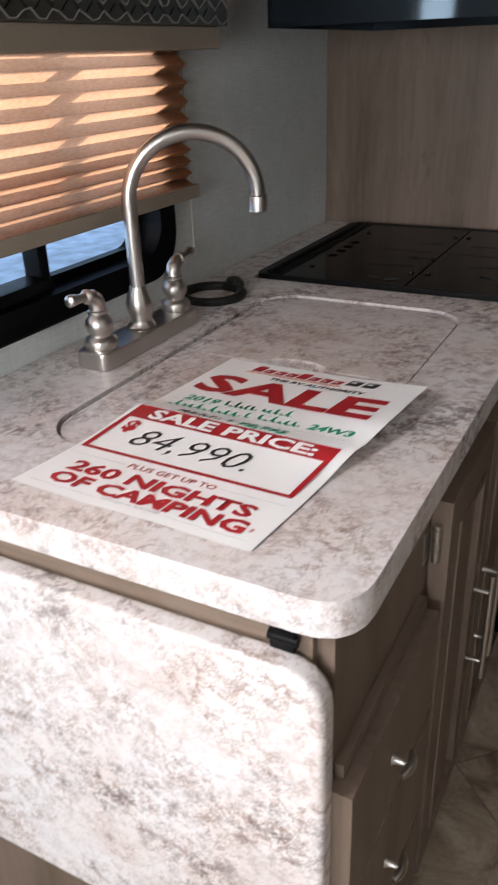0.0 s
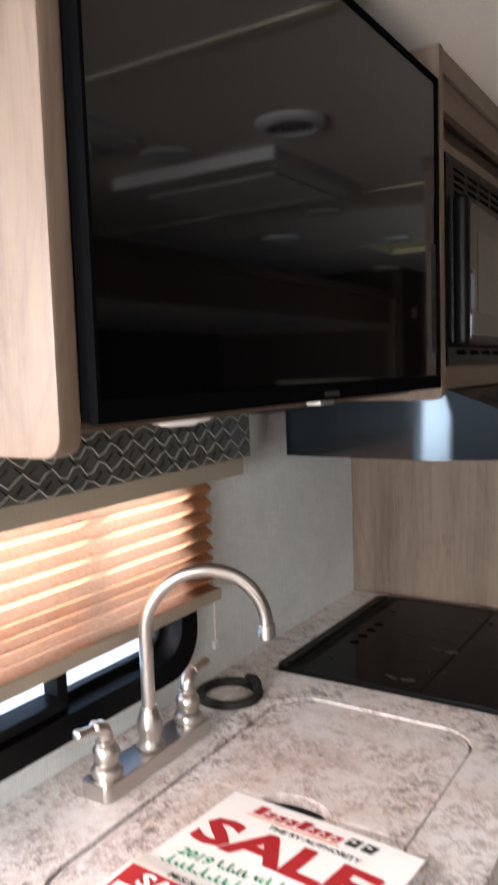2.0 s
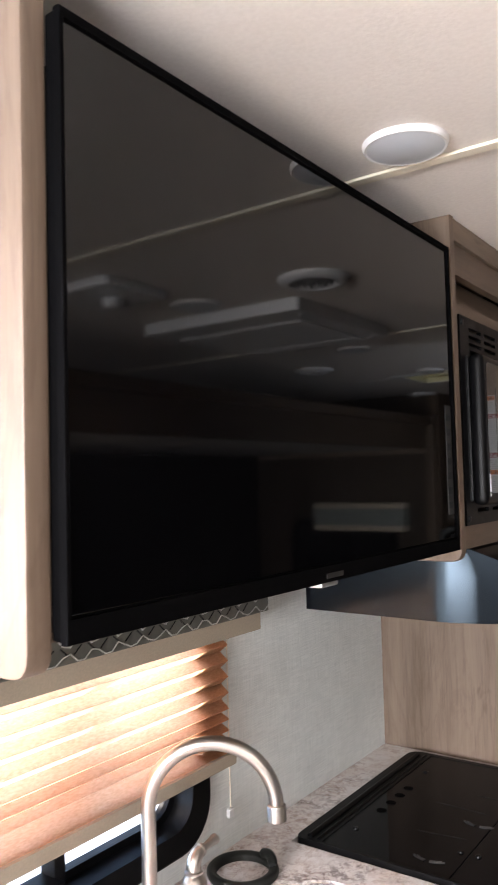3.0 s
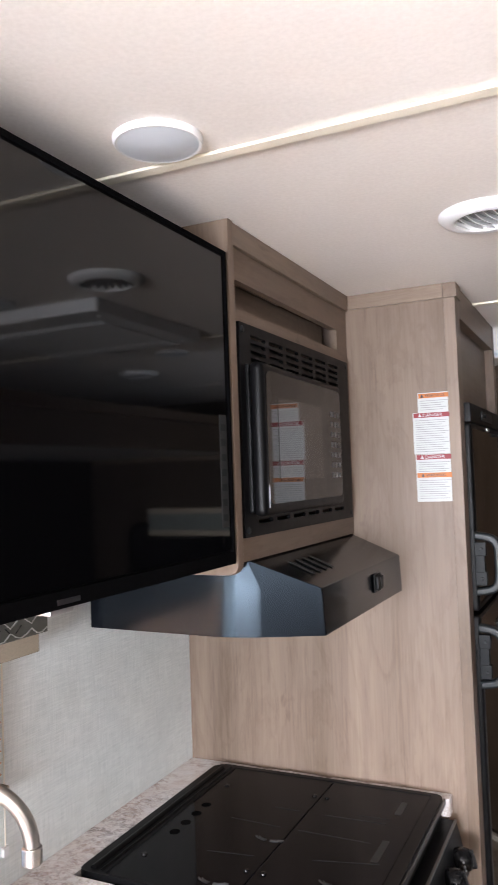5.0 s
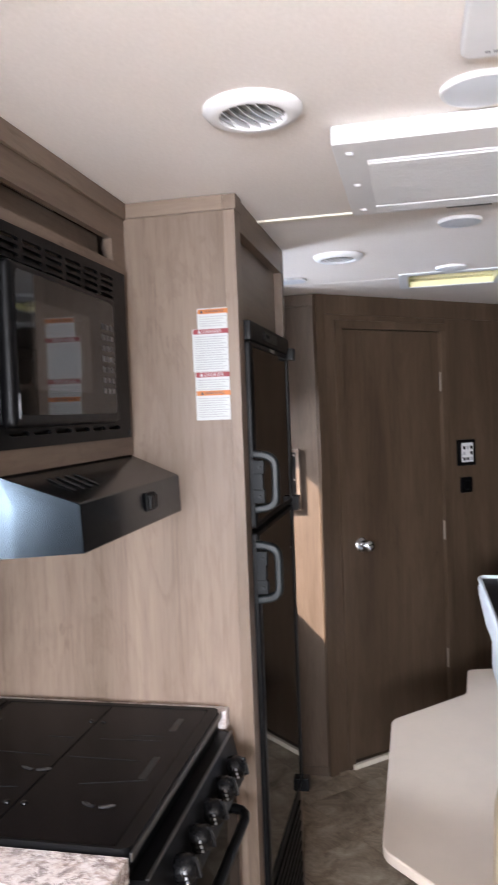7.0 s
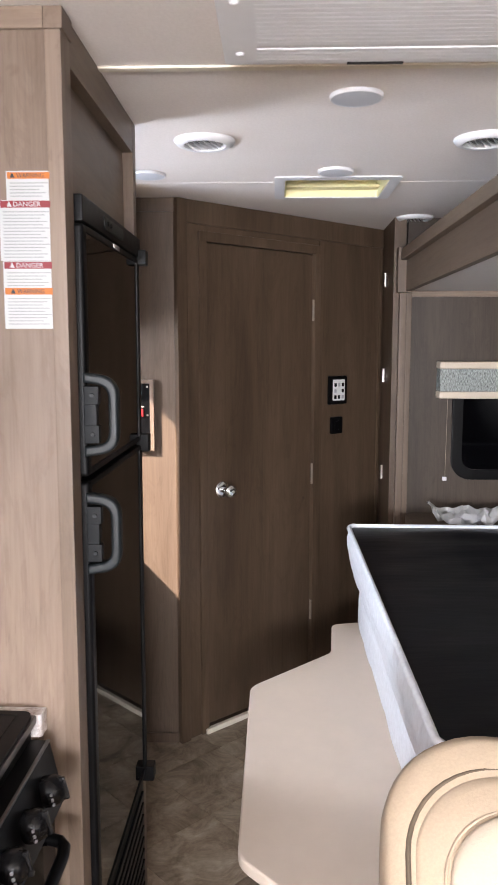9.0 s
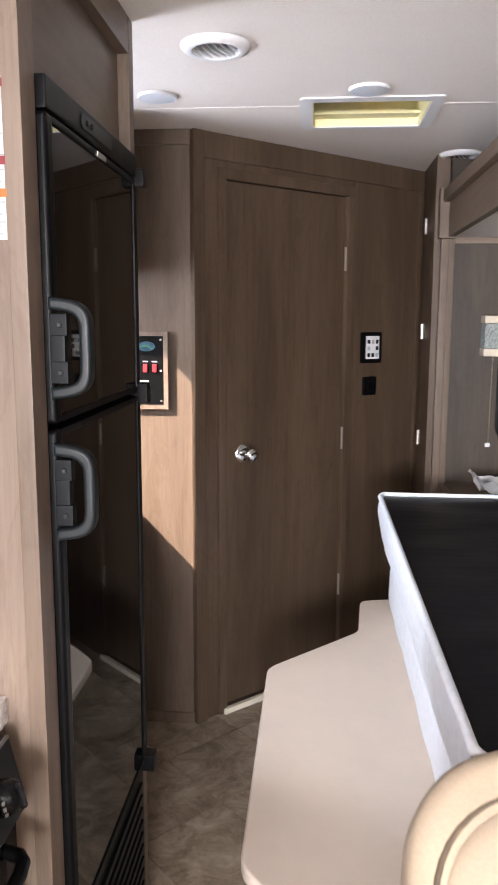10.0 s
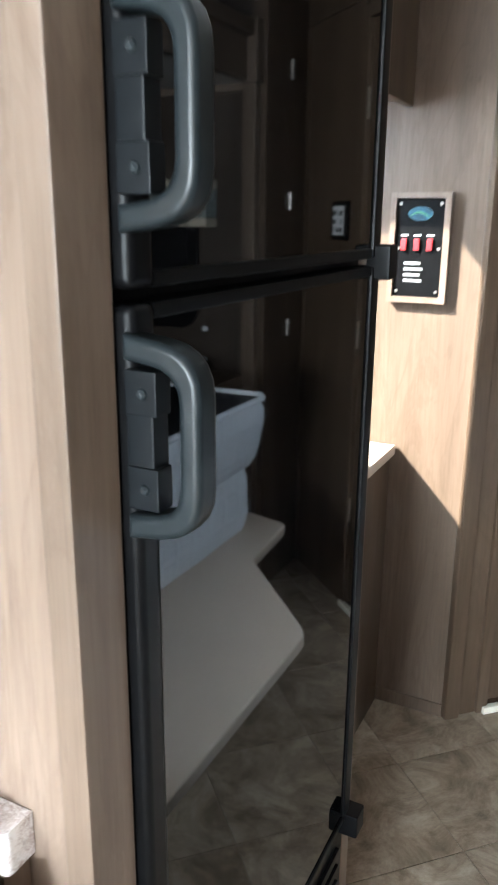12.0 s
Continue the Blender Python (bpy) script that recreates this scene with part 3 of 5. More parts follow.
part("inset_panel", box(-0.09, -0.073, 2.137, 2.698, 1.805, 2.007), WOOD_Y, cab)
part("cornice", box(-0.075, -0.044, PANEL_Y - 0.006, 2.139, CEIL - 0.036, CEIL - 0.0015, 0.002), WOOD_Y, cab)
part("cornice", box(-0.304, -0.075, PANEL_Y - 0.007, PANEL_Y, CEIL - 0.036, CEIL - 0.0015, 0.002), WOOD_X, cab)

fr = thing("fridge", "glossy black two-door absorption fridge built into the oak cabinet", "fridge", (-0.35, 2.41, 0.06))
FX = -0.036
part("body", box(-0.62, FX - 0.03, 2.138, 2.697, 0.30, 1.80), BLACK, fr)
top = part("control_header", box(FX - 0.03, FX + 0.002, 2.139, 2.696, 1.757, 1.803, 0.004), BLACK, fr, "black control strip")
part("display", prism(rounded(2.30, 2.48, 1.768, 1.792, 0.008), FX + 0.002, FX + 0.005, "x", bevel=0.001), GREY, top)
for y in (2.325, 2.35):
    part("button", lathe([(0, 0), (0.005, 0), (0.004, 0.003), (0, 0.003)], (FX + 0.005, y, 1.78), "x", 12), BLACK, top)


def fridge_door(z0, z1, hz0, hz1):
    d = part("door", box(FX - 0.03, FX - 0.004, 2.168, 2.668, z0 + 0.004, z1 - 0.004, 0.001), FRIDGE, fr, "mirror-glossy black door")
    part("handle_stile", box(FX - 0.03, FX + 0.001, 2.139, 2.169, z0, z1, 0.008, 3), BLACK, d, "satin black edge trim")
    part("hinge_stile", box(FX - 0.03, FX, 2.667, 2.694, z0, z1, 0.004, 2), BLACK, d)
    part("rail", box(FX - 0.03, FX - 0.001, 2.169, 2.667, z1 - 0.012, z1, 0.003), BLACK, d)
    part("rail", box(FX - 0.03, FX - 0.001, 2.169, 2.667, z0, z0 + 0.012, 0.003), BLACK, d)
    h = soften([(FX - 0.004, hz1), (FX + 0.057, hz1 - 0.008), (FX + 0.057, hz0 + 0.008), (FX - 0.004, hz0)], [0, 0.034, 0.034, 0])
    inner = soften([(FX - 0.004, hz0 + 0.018), (FX + 0.040, hz0 + 0.024), (FX + 0.040, hz1 - 0.024), (FX - 0.004, hz1 - 0.018)], [0, 0.022, 0.022, 0])
    part("handle", prism(h + inner, 2.131, 2.157, "y", bevel=0.006, seg=3), GREY, d, "chunky dark grey loop handle")
    part("handle_mount", box(FX - 0.004, FX + 0.019, 2.134, 2.154, hz0 + 0.026, hz1 - 0.026, 0.003), MOUNT, d)
    for z in (hz0 + 0.040, hz1 - 0.040):
        part("latch", box(FX - 0.003, FX + 0.023, 2.132, 2.151, z - 0.016, z + 0.016, 0.002), MOUNT, d)
        part("screw", lathe([(0, 0), (0.0042, 0), (0.0034, -0.0015), (0.0012, -0.0015), (0, -0.0005)], (FX + 0.012, 2.1318, z), "y", 12), GREY, d)
    return d


fridge_door(1.313, 1.755, 1.350, 1.499)
fridge_door(0.446, 1.303, 1.136, 1.285)
for z, hh in ((1.757, 0.018), (1.308, 0.022), (0.438, 0.02)):
    part("hinge", box(FX - 0.012, FX + 0.020, 2.672, 2.708, z - hh, z + hh, 0.004), BLACK, fr)
part("lower_grille", box(FX - 0.04, FX - 0.012, 2.139, 2.697, 0.08, 0.43, 0.003), BLACK, fr)
for k in range(9):
    part("louvre", box(FX - 0.014, FX - 0.006, 2.168, 2.67, 0.12 + k * 0.032, 0.137 + k * 0.032, 0.002), BLACK, fr)
part("badge", box(FX - 0.0012, FX + 0.0006, 2.40, 2.455, 1.7445, 1.7535, 0.0005), ALUMINIUM, fr, "small silver maker's badge")
part("plinth", box(-0.6, FX - 0.03, 2.139, 2.697, 0.0, 0.30), BLACK, fr)

# warning stickers on the cabinet side
def sticker(x0, x1, z0, z1, bands, y=PANEL_Y, label="white warning sticker with small print"):
    s = thing("warning_sticker", label, "sticker", ((x0 + x1) / 2, y, z0), group="safety stickers")
    part("sheet", box(x0, x1, y - 0.0012, y - 0.0004, z0, z1), STICKER, s)
    for bz0, bz1, mat, word in bands:
        part("band", box(x0 + 0.002, x1 - 0.002, y - 0.0018, y - 0.001, bz0, bz1), mat, s)
        lettering(word, (bz1 - bz0) * 1.0, pose((x0 + x1) / 2 - 0.02, y - 0.0022, bz0 + 0.0018, 90, 0, 0), STICKER if mat is LABEL_RED else INK_BLACK, s, fit=0.045)
        lettering("\u25b2", (bz1 - bz0) * 1.0, pose((x0 + x1) / 2 - 0.031, y - 0.0022, bz0 + 0.0018, 90, 0, 0), STICKER if mat is LABEL_RED else INK_BLACK, s, "symbol", fit=0.008)
        z = bz0 - 0.006
        k = 0
        low = max([b[1] for b in bands if b[1] < bz0] + [z0])
        while z > low + 0.004:
            part("print_line", box(x0 + 0.006, x1 - 0.006 - 0.018 * ((k * 7) % 5) / 5, y - 0.0016, y - 0.001, z - 0.0013, z + 0.0002), INK_LINE, s)
            z -= 0.0052
            k += 1
    return s


sticker(-0.1445, -0.0695, 1.781, 1.827, [(1.8145, 1.825, LABEL_ORANGE, "WARNING")])
sticker(-0.1575, -0.0695, 1.684, 1.781, [(1.769, 1.780, LABEL_RED, "DANGER")])
sticker(-0.1545, -0.0695, 1.573, 1.683, [(1.671, 1.682, LABEL_RED, "DANGER"), (1.629, 1.640, LABEL_ORANGE, "WARNING")])

# ---- galley counter ----
ct = thing("countertop", "white and brown marbled laminate galley countertop with rounded corner", "countertop", (-0.45, 1.0, CTOP - 0.04), kind="")
outline = soften([(WALL_X, 0.545), (-0.118, 0.545), (-0.118, 1.472), (-0.695, 1.472), (-0.695, 2.052), (-0.107, 2.052), (-0.107, 2.082), (WALL_X, 2.082)],
                 [0, 0.055, 0, 0, 0, 0.006, 0, 0])
SINK = rounded(-0.605, -0.226, 0.70, 1.385, 0.07, 8)
part("slab", prism(outline, CTOP - 0.040, CTOP, "z", bevel=0.007, holes=[SINK], seg=3), STONE, ct)


def cover(y0, y1):
    """One of the two lift-off covers over the sink."""
    r = 0.066
    pts = rounded(-0.6005, -0.2305, 0.7045, 1.3805, r, 8)
    cut = [p for p in pts if (p[1] > 1.04) == (y0 > 1.0)]
    far = y0 > 1.0
    edge = y0 if far else y1
    arc = []
    for k in range(13):
        a = math.pi * k / 12
        arc.append((-0.405 + (-1 if far else 1) * 0.052 * math.cos(a), edge + (1 if far else -1) * 0.026 * math.sin(a)))
    if far:
        return prism(cut + [(-0.6005, edge)] + arc + [(-0.2305, edge)], CTOP - 0.022, CTOP - 0.003, "z", bevel=0.003)
    return prism(cut + [(-0.2305, edge)] + arc + [(-0.6005, edge)], CTOP - 0.022, CTOP - 0.003, "z", bevel=0.003)


for y0, y1 in ((1.047, 1.3805), (0.7045, 1.044)):
    single("sink_cover", cover(y0, y1), STONE, "marbled laminate sink cover with a finger notch", "sink cover", group="sink covers")
sink = thing("sink", "stainless steel sink bowl under the covers", "sink", (-0.41, 1.04, 0.74))
part("bowl", prism(rounded(-0.61, -0.22, 0.695, 1.39, 0.07, 6), 0.74, CTOP - 0.0225, "z", holes=[rounded(-0.595, -0.235, 0.71, 1.375, 0.06, 6)]), ALUMINIUM, sink)
part("bottom", prism(rounded(-0.61, -0.22, 0.695, 1.39, 0.07, 6), 0.73, 0.742, "z"), ALUMINIUM, sink)

leaf = thing("counter_extension", "hanging marbled laminate counter extension leaf", "counter leaf", (-0.42, 0.56, 0.33))
part("panel", prism(soften([(-0.70, 0.33), (-0.14, 0.33), (-0.14, 0.834), (-0.70, 0.834)], [0.04, 0.04, 0.05, 0.05]), 0.532, 0.562, "y", bevel=0.008, seg=3), STONE, leaf)
for x in (-0.196, -0.62):
    br = part("hinge_bracket", box(x - 0.008, x + 0.018, 0.5535, 0.5645, 0.835, 0.8685, 0.002), BLACK, leaf, "black folding bracket")
    part("pin", tube([(x - 0.010, 0.557, 0.848), (x + 0.020, 0.557, 0.848)], 0.005, 10), BLACK, br)

# base cabinet under the counter
base = thing("base_cabinet", "oak laminate galley base cabinet with drawers and two doors", "cabinet", (-0.45, 1.0, 0))
part("end_panel", box(WALL_X, -0.16, 0.583, 0.60, 0, 0.868), WOOD, base)
part("apron", box(WALL_X + 0.001, -0.165, 0.565, 0.583, 0.78, 0.8685), WOOD_X, base)
FACE = -0.147
part("face_frame", box(FACE - 0.02, FACE, 0.575, 1.468, 0.0, 0.868, 0.001), WOOD, base)
part("ledge", box(FACE, FACE + 0.012, 0.575, 0.872, 0.672, 0.690, 0.002), WOOD_Y, base)
part("far_end", box(WALL_X, FACE - 0.02, 1.453, 1.468, 0, 0.868), WOOD, base)


def pull(parent, y, z0, z1):
    h = part("handle", tube([(FACE + 0.055, y, z0), (FACE + 0.055, y, z1)], 0.005, 12), NICKEL, parent, "brushed nickel bar handle")
    for z in (z0 + 0.035, z1 - 0.035):
        part("post", tube([(FACE + 0.02, y, z), (FACE + 0.055, y, z)], 0.004, 10), NICKEL, h)


def cabinet_door(y0, y1, z0, z1, hinge_y, pull_y):
    d = part("door", prism([(y0, z0), (y1, z0), (y1, z1), (y0, z1)], FACE + 0.001, FACE + 0.028, "x", bevel=0.003,
             holes=[[(y0 + 0.055, z0 + 0.06), (y1 - 0.055, z0 + 0.06), (y1 - 0.055, z1 - 0.06), (y0 + 0.055, z1 - 0.06)]]), WOOD, base)
    part("raised_panel", box(FACE + 0.002, FACE + 0.020, y0 + 0.053, y1 - 0.053, z0 + 0.058, z1 - 0.058, 0.004), WOOD, d)
    part("bead", prism([(y0 + 0.05, z0 + 0.055), (y1 - 0.05, z0 + 0.055), (y1 - 0.05, z1 - 0.055), (y0 + 0.05, z1 - 0.055)], FACE + 0.019, FACE + 0.0305, "x",
         holes=[[(y0 + 0.06, z0 + 0.065), (y1 - 0.06, z0 + 0.065), (y1 - 0.06, z1 - 0.065), (y0 + 0.06, z1 - 0.065)]]), WOOD, d)
    for z in (z0 + 0.06, z1 - 0.06):
        h = part("hinge", tube([(FACE + 0.012, hinge_y, z - 0.028), (FACE + 0.012, hinge_y, z + 0.028)], 0.005, 10), NICKEL, d, "satin nickel butt hinge")
        s = -1 if hinge_y < (y0 + y1) / 2 else 1
        for dz in (-0.016, 0.0, 0.016):
            part("knuckle", tube([(FACE + 0.012, hinge_y, z + dz - 0.0065), (FACE + 0.012, hinge_y, z + dz + 0.0065)], 0.0062, 10), NICKEL, h)
        part("wing", box(FACE + 0.0005, FACE + 0.0025, min(hinge_y, hinge_y + s * 0.022), max(hinge_y, hinge_y + s * 0.022), z - 0.024, z + 0.024), NICKEL, h)
    pull(d, pull_y, 0.35, 0.565)


cabinet_door(0.900, 1.152, 0.10, 0.818, 0.894, 1.125)
cabinet_door(1.160, 1.448, 0.10, 0.818, 1.454, 1.187)
for z0, z1 in ((0.505, 0.672), (0.31, 0.497), (0.08, 0.302)):
    d = part("drawer_front", prism([(0.556, z0), (0.870, z0), (0.870, z1), (0.556, z1)], FACE + 0.001, FACE + 0.029, "x", bevel=0.004), WOOD, base)
    zc = (z0 + z1) / 2
    k = part("knob", tube([(FACE + 0.046, 0.672, zc), (FACE + 0.050, 0.682, zc), (FACE + 0.051, 0.692, zc), (FACE + 0.050, 0.702, zc), (FACE + 0.046, 0.712, zc)], [0.0035, 0.0055, 0.006, 0.0055, 0.0035], 10), NICKEL, d, "brushed nickel T-shaped knob")
    part("stem", lathe([(0.008, 0), (0.005, 0.006), (0.0045, 0.016), (0.006, 0.021)], (FACE + 0.029, 0.692, zc), "x", 12), NICKEL, k)

# ---- faucet ----
fa = thing("faucet", "brushed nickel two-handle gooseneck faucet on the counter", "faucet", (-0.683, 1.05, CTOP))
FXX, FY = -0.672, 1.040
part("deck", prism(rounded(FXX - 0.029, FXX + 0.029, FY - 0.135, FY + 0.135, 0.012, 4), CTOP, CTOP + 0.028, "z", bevel=0.004, seg=2), NICKEL, fa)
part("collar", lathe([(0.022, 0), (0.024, 0.004), (0.021, 0.008), (0.018, 0.015), (0.021, 0.03), (0.0215, 0.042), (0.017, 0.056), (0.0145, 0.062), (0.0135, 0.068)], (FXX, FY, CTOP + 0.027)), NICKEL, fa)
tip = Vector((-0.512, 1.155, 0))
dirv = Vector((tip.x - FXX, tip.y - FY, 0))
R = dirv.length / 2
dirv.normalize()
neck = [(FXX, FY, CTOP + 0.08 + k * 0.034) for k in range(5)]
ztop = 1.130
for k in range(25):
    a = math.pi * (1 - k / 24)
    neck.append((FXX + dirv.x * (R + R * math.cos(a)), FY + dirv.y * (R + R * math.cos(a)), ztop + R * 0.98 * math.sin(a)))
part("gooseneck", tube(neck, 0.0115, 18), NICKEL, fa)
part("aerator", lathe([(0.0115, 0.0), (0.0145, 0.0), (0.0145, 0.022), (0.0125, 0.024)], (tip.x, tip.y, ztop - 0.022)), NICKEL, fa)
for s in (-1, 1):
    hy = FY + s * 0.104
    v = part("valve", lathe([(0.0238, 0), (0.0251, 0.003), (0.0251, 0.012), (0.0229, 0.016), (0.0167, 0.020), (0.0163, 0.024), (0.0194, 0.028), (0.0216, 0.036), (0.0202, 0.044), (0.0150, 0.050), (0.0119, 0.053), (0.0154, 0.055), (0.0154, 0.058), (0.0110, 0.060), (0.0000, 0.061)], (FXX, hy, CTOP + 0.027)), NICKEL, fa)
    p = Vector((FXX, hy, CTOP + 0.027 + 0.056))
    part("elbow", tube([p, p + Vector((0, 0, 0.010)), p + Vector((0, s * 0.003, 0.019)), p + Vector((0, s * 0.010, 0.025)), p + Vector((0, s * 0.020, 0.0275))], [0.0125, 0.0125, 0.012, 0.011, 0.0085], 16), NICKEL, v)
    q = p + Vector((0, s * 0.020, 0.0275))
    part("lever", tube([q + Vector((0, s * a, a * 0.10)) for a in (-0.002, 0.001, 0.003, 0.006, 0.022, 0.036, 0.039, 0.042)], [0.0105, 0.0115, 0.0105, 0.0062, 0.0068, 0.0092, 0.0088, 0.004], 14), NICKEL, v)

g = thing("rubber_gasket", "black rubber sink gasket ring lying on the counter", "gasket", (-0.700, 1.315, CTOP))
part("ring", lathe([(0.049, 0.0), (0.064, 0.0), (0.0665, 0.004), (0.0665, 0.010), (0.063, 0.014), (0.058, 0.015), (0.050, 0.0125), (0.048, 0.008), (0.049, 0.0)], (-0.700, 1.315, CTOP), steps=40), RUBBER, g)
part("strainer_tab", tube([(-0.700 + 0.055 * math.cos(radians(a)), 1.315 + 0.055 * math.sin(radians(a)), CTOP + 0.017 + 0.006 * math.sin(radians((a - 30) * 180 / 55))) for a in range(30, 90, 5)], [0.006] + [0.009] * 10 + [0.006], 10), RUBBER, g)

# ---- the sale sign ----
PW, PH = 0.279, 0.432
P_TL, P_U, P_V = Vector((-0.499, 1.029)), Vector((0.304, -0.010)), Vector((-0.042, -0.434))


def on_paper(p):
    """From the sheet's own metres (right, up from the lower edge, above) to the counter, with its curled edge."""
    u, v = p.x / PW, 1 - p.y / PH
    q = P_TL + P_U * u + P_V * v
    edge_up = max(0.0, (u - 0.5) / 0.5) ** 1.7 * max(0.0, min(1.0, (0.64 - v) / 0.34)) ** 1.2
    crest = math.exp(-((v - 0.49) / (0.035 if v < 0.49 else 0.15)) ** 2) * (1 - 0.45 * u)
    ripple = max(0.0, v - 0.85) / 0.15 * (0.5 + 0.5 * math.sin(u * 11 + 1.2))
    lift = 0.024 * edge_up + 0.009 * crest + 0.0015 * ripple
    return Vector((q.x + 0.012 * edge_up, q.y - 0.042 * edge_up, CTOP + 0.0022 + lift + p.z))


sign = thing("sale_sign", "white paper sale sign with red lettering curling on the counter", "paper sign", (-0.36, 0.78, CTOP))
bm = bmesh.new()
upper = [[bm.verts.new(on_paper(Vector((PW * i / 24, PH * j / 30, 0)))) for i in range(25)] for j in range(31)]
lower = [[bm.verts.new(on_paper(Vector((PW * i / 24, PH * j / 30, -0.0005)))) for i in range(25)] for j in range(31)]
for j in range(30):
    for i in range(24):
        bm.faces.new((upper[j][i], upper[j][i + 1], upper[j + 1][i + 1], upper[j + 1][i]))
        bm.faces.new((lower[j + 1][i], lower[j + 1][i + 1], lower[j][i + 1], lower[j][i]))
part("sheet", bm, PAPER, sign, smooth=60)


def ink_bar(x0, x1, v0, v1, mat, name="print", slant=0.0, h=0.0006):
    bm = bmesh.new()
    n = max(2, int((x1 - x0) / 0.012))
    rows = [[bm.verts.new(on_paper(Vector((x0 + (x1 - x0) * i / n + slant * (1 - j), PH - (v0 + (v1 - v0) * j), h)))) for i in range(n + 1)] for j in (0, 1)]
    for i in range(n):
        bm.faces.new((rows[1][i], rows[1][i + 1], rows[0][i + 1], rows[0][i]))
    return part(name, bm, mat, sign)


def words(text, x, v, size, mat, width=None, bold=0.0, slant=0.0, h=0.0011):
    m = Matrix.Translation((x, PH - v, h)) @ Matrix(((1, slant, 0, 0), (0, 1, 0, 0), (0, 0, 1, 0), (0, 0, 0, 1)))
    return lettering(text, size, m, mat, sign, fit=width, bend=on_paper, bold=bold, depth=0.0)


for k, (w, up) in enumerate(((0.014, 0.021), (0.013, 0.014), (0.013, 0.014), (0.013, 0.014), (0.014, 0.021), (0.013, 0.014), (0.013, 0.015), (0.012, 0.014))):
    x = 0.050 + k * 0.0164
    ink_bar(x, x + w, 0.034 - up, 0.034, INK_RED, "logo", 0.004)
    if k not in (0, 4):
        ink_bar(x + 0.004, x + 0.0085, 0.0265, 0.0295, PAPER, "logo_counter", 0.001, 0.0011)
for x in (0.184, 0.206):
    ink_bar(x, x + 0.017, 0.013, 0.031, INK_BLACK, "logo", 0.004)
    ink_bar(x + 0.005, x + 0.012, 0.018, 0.022, PAPER, "logo_counter", 0.001, 0.0011)
ink_bar(0.044, 0.180, 0.0375, 0.0400, INK_ORANGE, "logo_swoosh", 0.004)
words("THE RV AUTHORITY", 0.088, 0.056, 0.0125, INK_BLACK, 0.132, 0.0004, 0.15)
words("SALE", 0.013, 0.124, 0.082, INK_RED, 0.243, 0.0030, 0.06)
words("2019", 0.026, 0.161, 0.021, INK_GREEN, 0.047, 0.0006, 0.2)


def scribble(x0, x1, v, h, mat, turns, width=0.0030):
    """A line of unreadable handwriting: one looping ribbon."""
    bm = bmesh.new()
    n = turns * 10
    last = None
    for k in range(n + 1):
        a = 2 * math.pi * turns * k / n
        tall = 0.55 + 0.45 * math.sin(k * 0.37 + turns)
        x = x0 + (x1 - x0) * k / n + 0.0018 * math.cos(a)
        y = PH - v + h * 0.5 * tall * (1 + math.sin(a)) + 0.010 * (x - x0)
        row = [bm.verts.new(on_paper(Vector((x + d, y + d * 0.6, 0.0008)))) for d in (-width / 2, width / 2)]
        if last:
            bm.faces.new((last[0], last[1], row[1], row[0]))
        last = row
    bmesh.ops.recalc_face_normals(bm, faces=bm.faces[:])
    return part("handwriting", bm, mat, sign)


scribble(0.082, 0.124, 0.158, 0.017, INK_GREEN, 6)
scribble(0.132, 0.172, 0.155, 0.017, INK_GREEN, 5)
scribble(0.017, 0.116, 0.184, 0.018, INK_GREEN, 10)
scribble(0.122, 0.130, 0.180, 0.015, INK_GREEN, 1)
scribble(0.138, 0.192, 0.178, 0.017, INK_GREEN, 6)
words("24W3", 0.204, 0.177, 0.021, INK_GREEN, 0.054, 0.0006, 0.15)
words("M.S.R.P.:", 0.054, 0.213, 0.015, INK_BLACK, 0.058, 0.0004)
words("$", 0.120, 0.211, 0.015, INK_BLACK, 0.007, 0.0002)
words("92,995", 0.134, 0.213, 0.021, INK_GREEN, 0.060, 0.0006, 0.15)
ink_bar(0.006, 0.266, 0.217, 0.249, INK_RED, "banner")
words("SALE PRICE:", 0.032, 0.2445, 0.031, PAPER, 0.214, 0.0011, h=0.0013)
ink_bar(0.006, 0.012, 0.249, 0.326, INK_RED, "box_line")
ink_bar(0.260, 0.266, 0.249, 0.326, INK_RED, "box_line")
ink_bar(0.006, 0.266, 0.326, 0.3315, INK_RED, "box_line")
words("$", 0.020, 0.279, 0.032, INK_RED, 0.017, 0.0014)
words("84,990.", 0.046, 0.306, 0.056, INK_BLACK, 0.150, -0.0004, 0.25)
words("PLUS GET UP TO", 0.086, 0.3525, 0.0135, INK_RED, 0.106, 0.0001)
words("260 NIGHTS", 0.030, 0.3835, 0.031, INK_RED, 0.219, 0.0011)
words("OF CAMPING", 0.028, 0.4120, 0.031, INK_RED, 0.229, 0.0011)
words("*", 0.2605, 0.4120, 0.020, INK_RED, 0.005, 0.0)
words("WITH ANY RV PURCHASE", 0.104, 0.4205, 0.0065, INK_GREY, 0.070)
for x0, x1, v in ((0.010, 0.080, 0.347), (0.196, 0.268, 0.347), (0.012, 0.098, 0.419), (0.180, 0.268, 0.419), (0.012, 0.170, 0.1625), (0.012, 0.256, 0.1865), (0.134, 0.266, 0.2145), (0.226, 0.262, 0.010)):
    ink_bar(x0, x1, v, v + 0.0005, INK_GREY, "rule_line")

# ---- stove ----
st = thing("stove", "black gas range with a closed glass lid and row of knobs", "stove", (-0.40, 1.76, 0))
SY0, SY1 = 1.478, 2.050
part("body", box(-0.69, -0.125, SY0 + 0.004, SY1 - 0.002, 0.08, 0.885), BLACK, st)
LTOP = CTOP + 0.009
